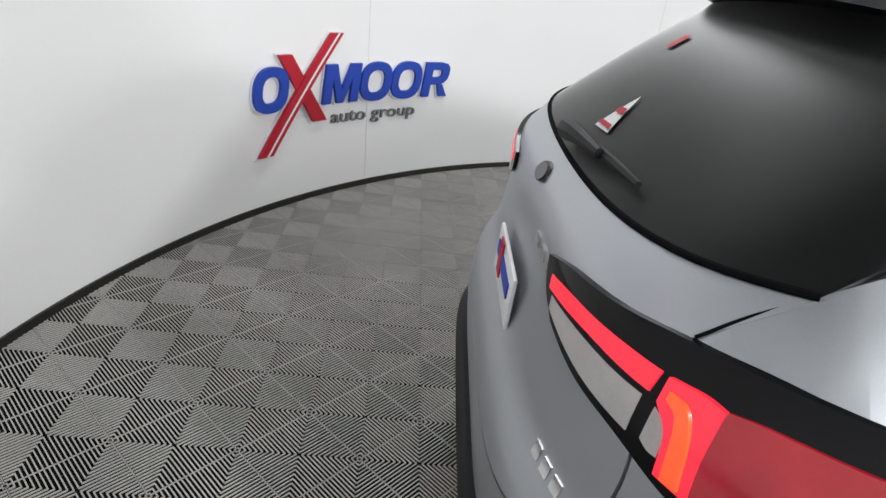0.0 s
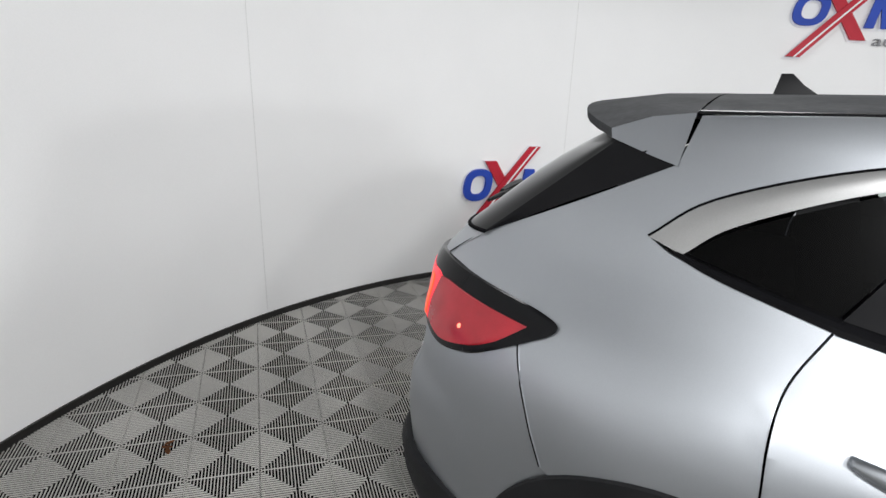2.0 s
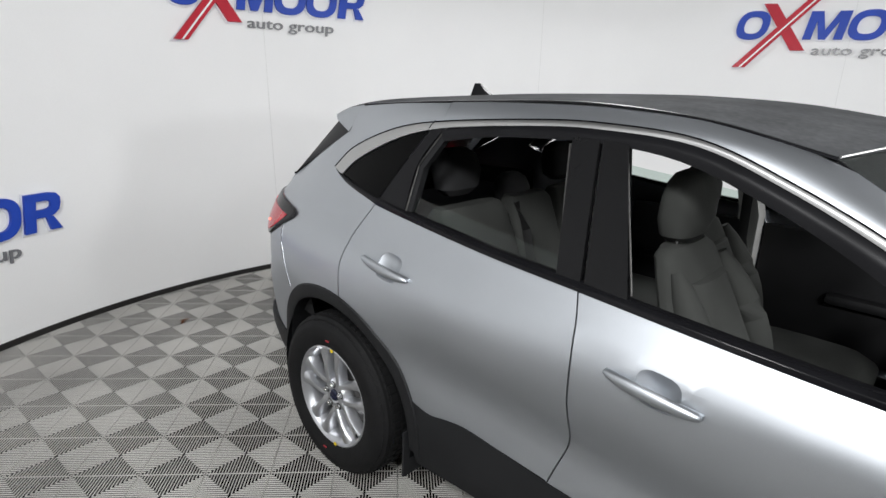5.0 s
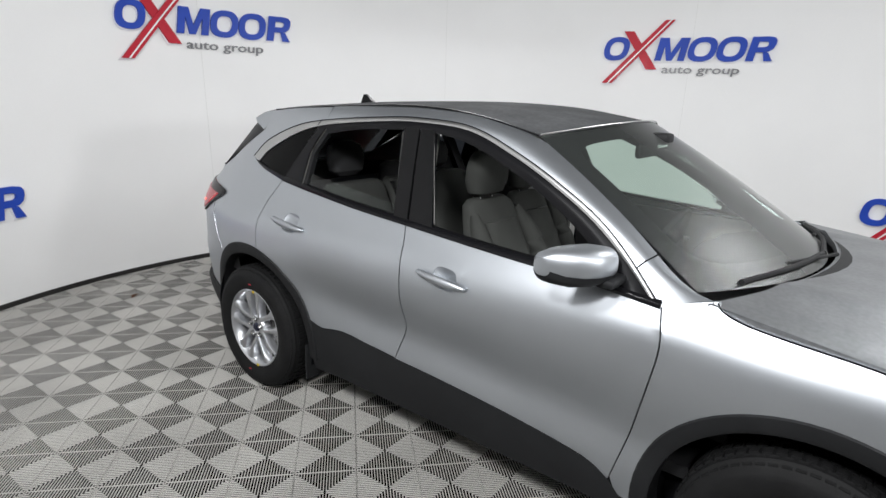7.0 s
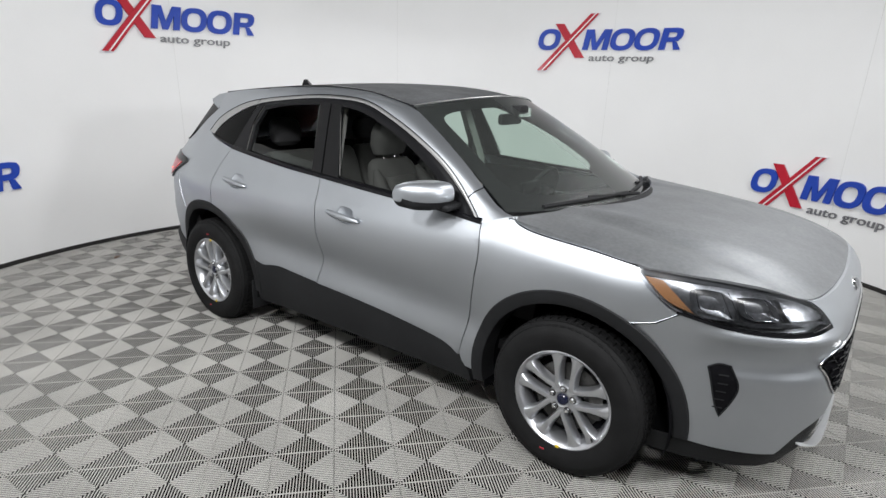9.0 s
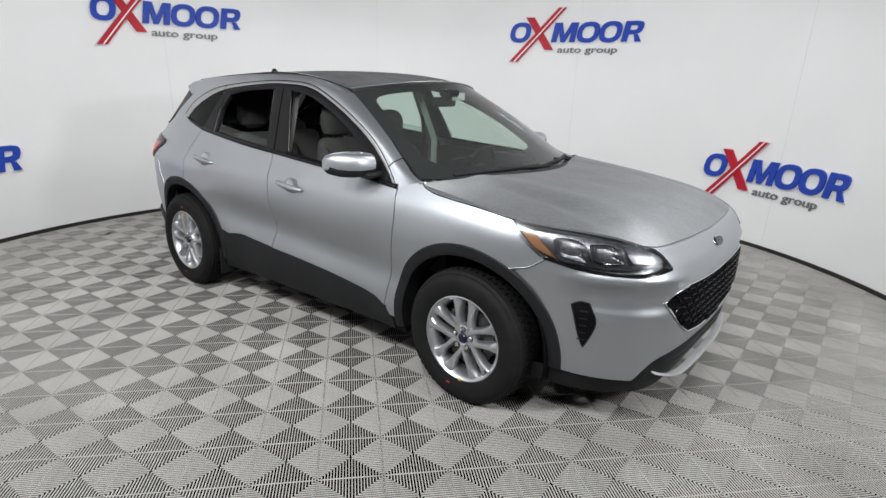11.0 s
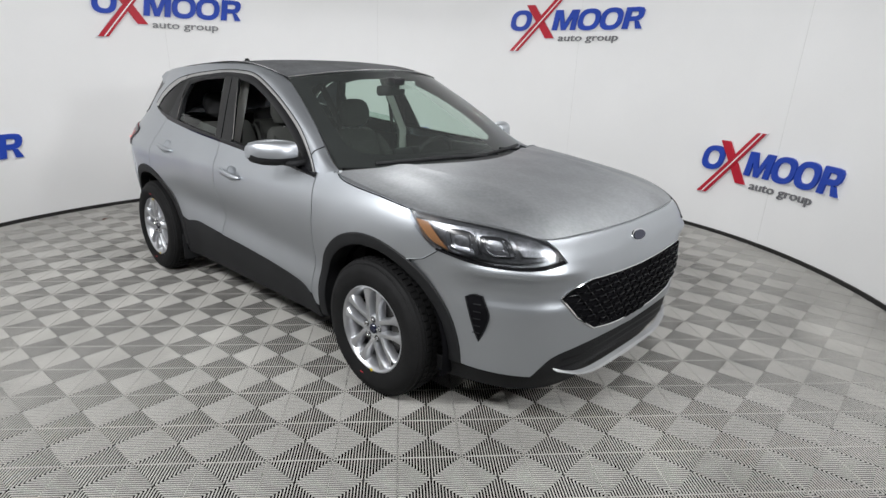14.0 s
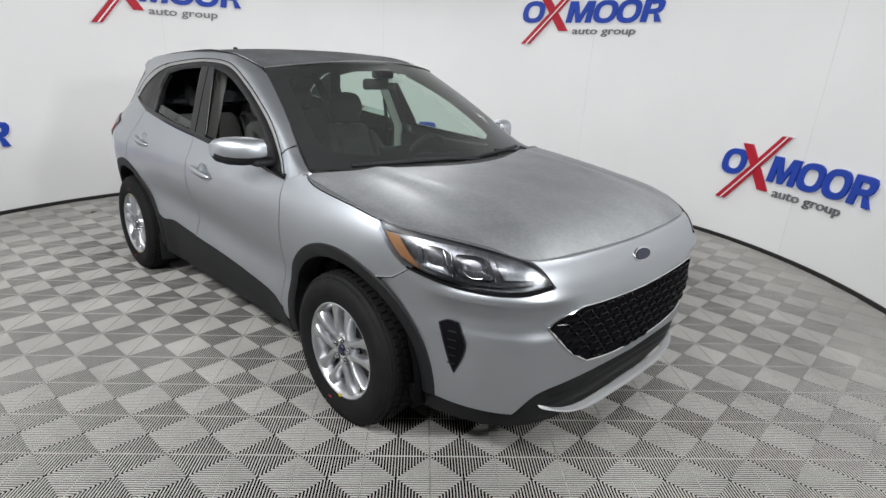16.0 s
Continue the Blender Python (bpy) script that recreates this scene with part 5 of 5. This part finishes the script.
def wheel():
    """Outer face toward negative y, centre at the origin."""
    w = new("wheel")
    tyre = part("tyre", lathe([(0.222, 0.09), (0.235, 0.105), (0.30, 0.112), (0.335, 0.098), (0.355, 0.080), (0.357, 0.0), (0.355, -0.080), (0.335, -0.098), (0.318, -0.107), (0.314, -0.109), (0.30, -0.112), (0.262, -0.110), (0.255, -0.106), (0.235, -0.103), (0.222, -0.092)], 72), RUBBER, w, "black all-season tyre")
    blocks = bmesh.new()
    for row, (y0, y1, rr) in enumerate(((-0.096, -0.062, 0.352), (-0.056, -0.022, 0.357), (-0.016, 0.016, 0.3575), (0.022, 0.056, 0.357), (0.062, 0.096, 0.352))):
        for k in range(60):
            a = 2 * math.pi * (k + 0.5 * (row % 2)) / 60
            da = 2 * math.pi / 60 * 0.38
            vs = []
            for r in (rr - 0.006, rr + 0.006):
                for aa, y in ((a - da, y0), (a + da, y0), (a + da, y1), (a - da, y1)):
                    edge = 0.016 if abs(y) > 0.09 else 0
                    vs.append(blocks.verts.new(((r - edge) * math.cos(aa), y, (r - edge) * math.sin(aa))))
            for f in ((4, 5, 6, 7), (0, 1, 5, 4), (1, 2, 6, 5), (2, 3, 7, 6), (3, 0, 4, 7)):
                blocks.faces.new([vs[i] for i in f])
    part("tread", blocks, RUBBER, tyre, smooth=False)
    rim = part("rim", lathe([(0.222, 0.09), (0.205, 0.085), (0.195, 0.03), (0.195, -0.045), (0.205, -0.075), (0.214, -0.092), (0.225, -0.100), (0.230, -0.098), (0.230, -0.092)], 64), ALLOY, w, "silver five-spoke alloy rim")
    for k in range(5):
        for d in (-1, 1):
            a0 = 2 * math.pi * k / 5 + math.pi / 2
            rows = []
            for i in range(13):
                t = i / 12
                rho = 0.046 + 0.166 * t
                off = 0.0335 + 0.0175 * t - 0.004 * math.sin(math.pi * t)
                wd = 0.0150 - 0.003 * math.sin(math.pi * t) + 0.003 * t + 0.020 * t ** 5
                y = -0.072 - 0.016 * math.sin(math.pi * (0.15 + 0.7 * t)) - 0.010 * t ** 3
                along = Vector((math.cos(a0), 0, math.sin(a0)))
                side_v = Vector((-math.sin(a0), 0, math.cos(a0)))
                c = along * rho + side_v * d * off + Vector((0, y, 0))
                rows.append([c + side_v * wd * e + Vector((0, dy, 0)) for e, dy in ((-1.12, 0.045), (-1, 0.007), (-0.72, -0.001), (0.0, -0.004), (0.72, -0.001), (1, 0.007), (1.12, 0.045))])
            part("spoke", loft(rows, True, True), ALLOY, rim, angle=40)
    part("hub", lathe([(0.0005, -0.078), (0.030, -0.078), (0.036, -0.082), (0.062, -0.080), (0.070, -0.070), (0.074, -0.02)], 40), ALLOY, rim)
    cap = part("hub_cap", lathe([(0.0005, -0.090), (0.021, -0.089), (0.026, -0.084), (0.027, -0.078)], 28), NAVY, rim, "dark blue centre cap")
    for k in range(5):
        a = 2 * math.pi * k / 5 + math.pi / 2
        well = lathe([(0.0005, -0.0825), (0.0165, -0.0828)], 16)
        bmesh.ops.translate(well, vec=(0.051 * math.cos(a), 0, 0.051 * math.sin(a)), verts=well.verts)
        part("nut_well", well, STEEL, rim)
        b = lathe([(0.0005, -0.098), (0.008, -0.097), (0.0115, -0.091), (0.0115, -0.075)], 12)
        bmesh.ops.translate(b, vec=(0.051 * math.cos(a), 0, 0.051 * math.sin(a)), verts=b.verts)
        part("wheel_nut", b, CHROME, rim)
    part("brake_disc", lathe([(0.05, -0.030), (0.158, -0.030), (0.160, -0.018), (0.05, -0.018)], 40), STEEL, w)
    part("brake_drum", lathe([(0.0005, -0.01), (0.19, -0.01), (0.19, 0.08)], 32), SEAM, w)
    part("brake_caliper", box(0.07, 0.05, 0.16, 0.015, (0.135, -0.025, 0.02)), STEEL, w)
    v = tube([(0.150, -0.085, -0.118), (0.165, -0.098, -0.130)], 0.005)
    part("valve", v, CLAD, rim)
    return w


first = wheel()
for k, (x, s, turn) in enumerate(((1.355, -1, 2), (-1.355, -1, -4), (1.355, 1, 40), (-1.355, 1, 10))):
    m = Matrix.Translation((x, s * 0.832, 0.357)) @ (pose(0, 0, 0) if s < 0 else pose(0, 0, 0, 0, 0, 180)) @ pose(0, 0, 0, 0, turn, 0)
    if k == 0:
        first.matrix_basis = m
        w = first
    else:
        w = copy_thing(first, m)
    w.parent = car
    if k < 2:
        a = radians(-87 if k == 0 else 82)
        part("chalk_dot", box(0.016, 0.003, 0.014, 0.001, (0.223 * math.cos(a), -0.102, 0.223 * math.sin(a))), YELLOW, w, "yellow paint dot on the rim edge")
        a = radians(-102 if k == 0 else 86)
        part("tyre_mark", box(0.022, 0.003, 0.008, 0.001, (0.265 * math.cos(a), -0.1115, 0.265 * math.sin(a))), MARK, w, "faint red mark on the tyre wall")
for x in (-0.93,):
    part("mud_flap", box(0.012, 0.20, 0.20, 0.003, (x, -0.80, 0.27)), CLAD, car)

# ---- cabin ----
def seat(x, y, width, name="front_seat", low=0.0):
    """A bucket seat with side bolsters, an insert and a headrest on two posts."""
    base = new(name)
    base.parent = car
    part("cushion", blob([(x + 0.05, y, 0.60 - low, width * 0.42, 0.22), (x + 0.05, y, 0.63 - low, width * 0.50, 0.27), (x + 0.06, y, 0.70 - low, width * 0.50, 0.27), (x + 0.06, y, 0.735 - low, width * 0.42, 0.22)], 4.5), CLOTH, base)
    rows = []
    for t in np.linspace(0, 1, 9):
        z = 0.68 + 0.51 * t - low
        rows.append((x - 0.20 - 0.22 * t, y, z, width * (0.49 + 0.03 * math.sin(math.pi * t) - 0.15 * t ** 3), 0.072 - 0.02 * t))
    rows.append((x - 0.43, y, 1.215 - low, width * 0.27, 0.035))
    part("backrest", blob(rows, 3.0, 28), CLOTH, base)
    for side_y in (-1, 1):
        pts = [(x - 0.165 - 0.20 * t + 0.018 * math.sin(math.pi * t), y + side_y * width * (0.375 + 0.055 * math.sin(math.pi * (0.15 + 0.7 * t)) - 0.05 * t ** 2), 0.72 + 0.44 * t - low) for t in np.linspace(0, 1, 9)]
        part("bolster", tube(pts, [0.030, 0.044, 0.052, 0.056, 0.056, 0.052, 0.046, 0.036, 0.02], 12), CLOTH, base)
    ins = []
    for t in np.linspace(0, 1, 7):
        ins.append((x - 0.165 - 0.185 * t - 0.012, y, 0.75 + 0.37 * t - low, width * (0.28 - 0.03 * t), 0.055))
    part("backrest_insert", blob(ins, 3.6), CLOTH, base)
    for dy in (-0.05, 0.05):
        part("headrest_post", tube([(x - 0.42, y + dy, 1.16 - low), (x - 0.445, y + dy, 1.28 - low)], 0.006), CHROME, base)
    part("headrest", blob([(x - 0.45, y, 1.222 - low, 0.07, 0.025), (x - 0.435, y, 1.245 - low, 0.115, 0.055), (x - 0.43, y, 1.30 - low, 0.138, 0.068), (x - 0.428, y, 1.36 - low, 0.136, 0.066), (x - 0.43, y, 1.41 - low, 0.118, 0.055), (x - 0.435, y, 1.437 - low, 0.085, 0.036), (x - 0.437, y, 1.447 - low, 0.04, 0.015)], 2.7, 24), CLOTH, base)
    return base


def rear_bench():
    """A split bench: three backs side by side, outer headrests and a low middle one, black belts."""
    base = new("rear_seat")
    base.parent = car
    part("cushion", blob([(-0.66, 0, 0.58, 0.60, 0.22), (-0.66, 0, 0.62, 0.66, 0.27), (-0.66, 0, 0.70, 0.66, 0.27), (-0.66, 0, 0.73, 0.60, 0.22)], 6.0, 28), CLOTH, base)
    for y, w in ((-0.41, 0.235), (0.0, 0.165), (0.41, 0.235)):
        rows = []
        for t in np.linspace(0, 1, 8):
            rows.append((-0.90 - 0.17 * t, y, 0.66 + 0.50 * t, w * (1 - 0.10 * t ** 4), 0.075 - 0.02 * t))
        rows.append((-1.08, y, 1.185, w * 0.80, 0.035))
        part("backrest", blob(rows, 5.0, 28), CLOTH, base)
    for y, low in ((-0.40, 0.0), (0.40, 0.02), (0.0, 0.14)):
        k = 0.8 if y == 0 else 1.0
        part("headrest", blob([(-1.15, y, 1.215 - low * 0.6, 0.07 * k, 0.03), (-1.15, y, 1.245 - low * 0.7, 0.115 * k, 0.052), (-1.155, y, 1.32 - low * 0.85, 0.130 * k, 0.058), (-1.165, y, 1.385 - low, 0.110 * k, 0.046), (-1.17, y, 1.41 - low, 0.06 * k, 0.02)], 3.0, 24), CLOTHSHADE, base)
    for y in (-0.17, 0.60):
        part("seat_belt", tube([(-1.00, y, 1.175), (-0.935, y, 1.06), (-0.845, y - 0.02, 0.80), (-0.80, y - 0.03, 0.72)], 0.024, 6, 0.15), BELT, base)
    return base


seat(0.25, -0.37, 0.52)
seat(0.02, 0.37, 0.52, low=0.075)
rear_bench()
# inner wall added to keep the tail lights' red glow out of the cabin
part("tail_glow_block", loft([[tail(-0.055)(a, z) for a in np.linspace(-64, 64, 44)] for z in np.linspace(0.62, 1.15, 9)]), TRIM, car)
part("parcel_cover", box(0.62, 1.20, 0.02, 0.006, (-1.52, 0, 1.06)), TRIM, car)
part("dashboard", loft([[(0.62, y, 0.62), (0.60, y, 0.86), (0.66, y, 0.99 + 0.02 * (abs(y - 0.37) < 0.2)), (0.80, y, 1.035), (1.02, y, 1.055), (1.16, y, 1.06), (1.10, y, 0.6)] for y in (-0.76, -0.6, -0.4, -0.15, 0.15, 0.3, 0.45, 0.6, 0.76)], True, True), TRIM, car)
part("centre_screen", box(0.02, 0.22, 0.13, 0.008, (0.63, 0, 1.06), pose(0, 0, 0, 0, -15, 0)), GLOSSBLACK, car)
part("centre_console", box(0.95, 0.22, 0.24, 0.04, (0.15, 0, 0.60)), TRIM, car)
ring = bmesh.new()
N, M = 40, 8
vv = [[ring.verts.new((0.016 * math.cos(2 * math.pi * j / M) , (0.185 + 0.016 * math.sin(2 * math.pi * j / M)) * math.cos(2 * math.pi * i / N), (0.185 + 0.016 * math.sin(2 * math.pi * j / M)) * math.sin(2 * math.pi * i / N))) for j in range(M)] for i in range(N)]
for i in range(N):
    for j in range(M):
        ring.faces.new((vv[i][j], vv[(i + 1) % N][j], vv[(i + 1) % N][(j + 1) % M], vv[i][(j + 1) % M]))
bmesh.ops.transform(ring, matrix=pose(0.48, 0.37, 0.985, 0, 24, 0), verts=ring.verts)
steer = part("steering_wheel", ring, TRIM, car)
part("steering_hub", box(0.05, 0.17, 0.12, 0.03, (0.50, 0.37, 0.98), None), TRIM, steer)
part("steering_spoke", box(0.02, 0.36, 0.035, 0.008, (0.49, 0.37, 0.985)), TRIM, steer)
rv = part("rear_view_mirror", box(0.035, 0.24, 0.065, 0.02, (0.44, 0.02, 1.475)), TRIM, car)
part("mirror_stem", box(0.10, 0.10, 0.05, 0.015, (0.50, 0.0, 1.535)), TRIM, rv)
part("paper_tag", box(0.002, 0.14, 0.05, 0, (0.47, 0.14, 1.51)), PAPER, rv, "white stock tag with printed bars")
for s in (-1, 1):
    part("seat_belt", tube([(-0.30, s * 0.66, 1.33), (-0.30, s * 0.70, 1.0), (-0.20, s * 0.70, 0.62)], 0.022, 6, 0.12), BELT, car)

# ---- small things ----
def leaf(x, y, turn):
    """A curled leaf-shaped flake that stands in for a rusty stain on the floor."""
    rows = []
    for i in range(7):
        t = i / 6
        w = 0.011 * math.sin(math.pi * min(0.98, t + 0.04)) ** 0.8
        lift = 0.002 + 0.008 * (t - 0.4) ** 2
        rows.append([(0.046 * (t - 0.5), w * e, lift + 0.004 * abs(e)) for e in (-1, -0.5, 0, 0.5, 1)])
    bm = loft(rows)
    bmesh.ops.solidify(bm, geom=bm.faces[:], thickness=0.0008)
    bmesh.ops.transform(bm, matrix=pose(x, y, 0.0, 0, 0, turn), verts=bm.verts)
    return tagged(part("rust_stain", bm, RUSTMARK), "rusty stain on the floor, built as small curled brown flakes", "leaf", "leaves on the floor")


leaf(-3.335, -0.745, 35)
leaf(-3.352, -0.722, 80)
leaf(-3.310, -0.760, 150)

# ---- floor tiles, laid one by one ----
for p, flip in near:
    ob = new("floor_tile", tiles[flip][2])
    ob.parent = ground
    ob.location = p
allv, allf = [], []
for p, flip in far:
    v, f, me = tiles[flip]
    base = len(allv)
    allv += [(a + p.x, b + p.y, c) for a, b, c in v]
    allf += [[base + k for k in q] for q in f]
me = bpy.data.meshes.new("floor_tiling")
me.from_pydata(allv, [], allf)
me.materials.append(RIB)
rest = new("floor_tiling", me)
rest.parent = ground
tagged(rest, kind="stuff")
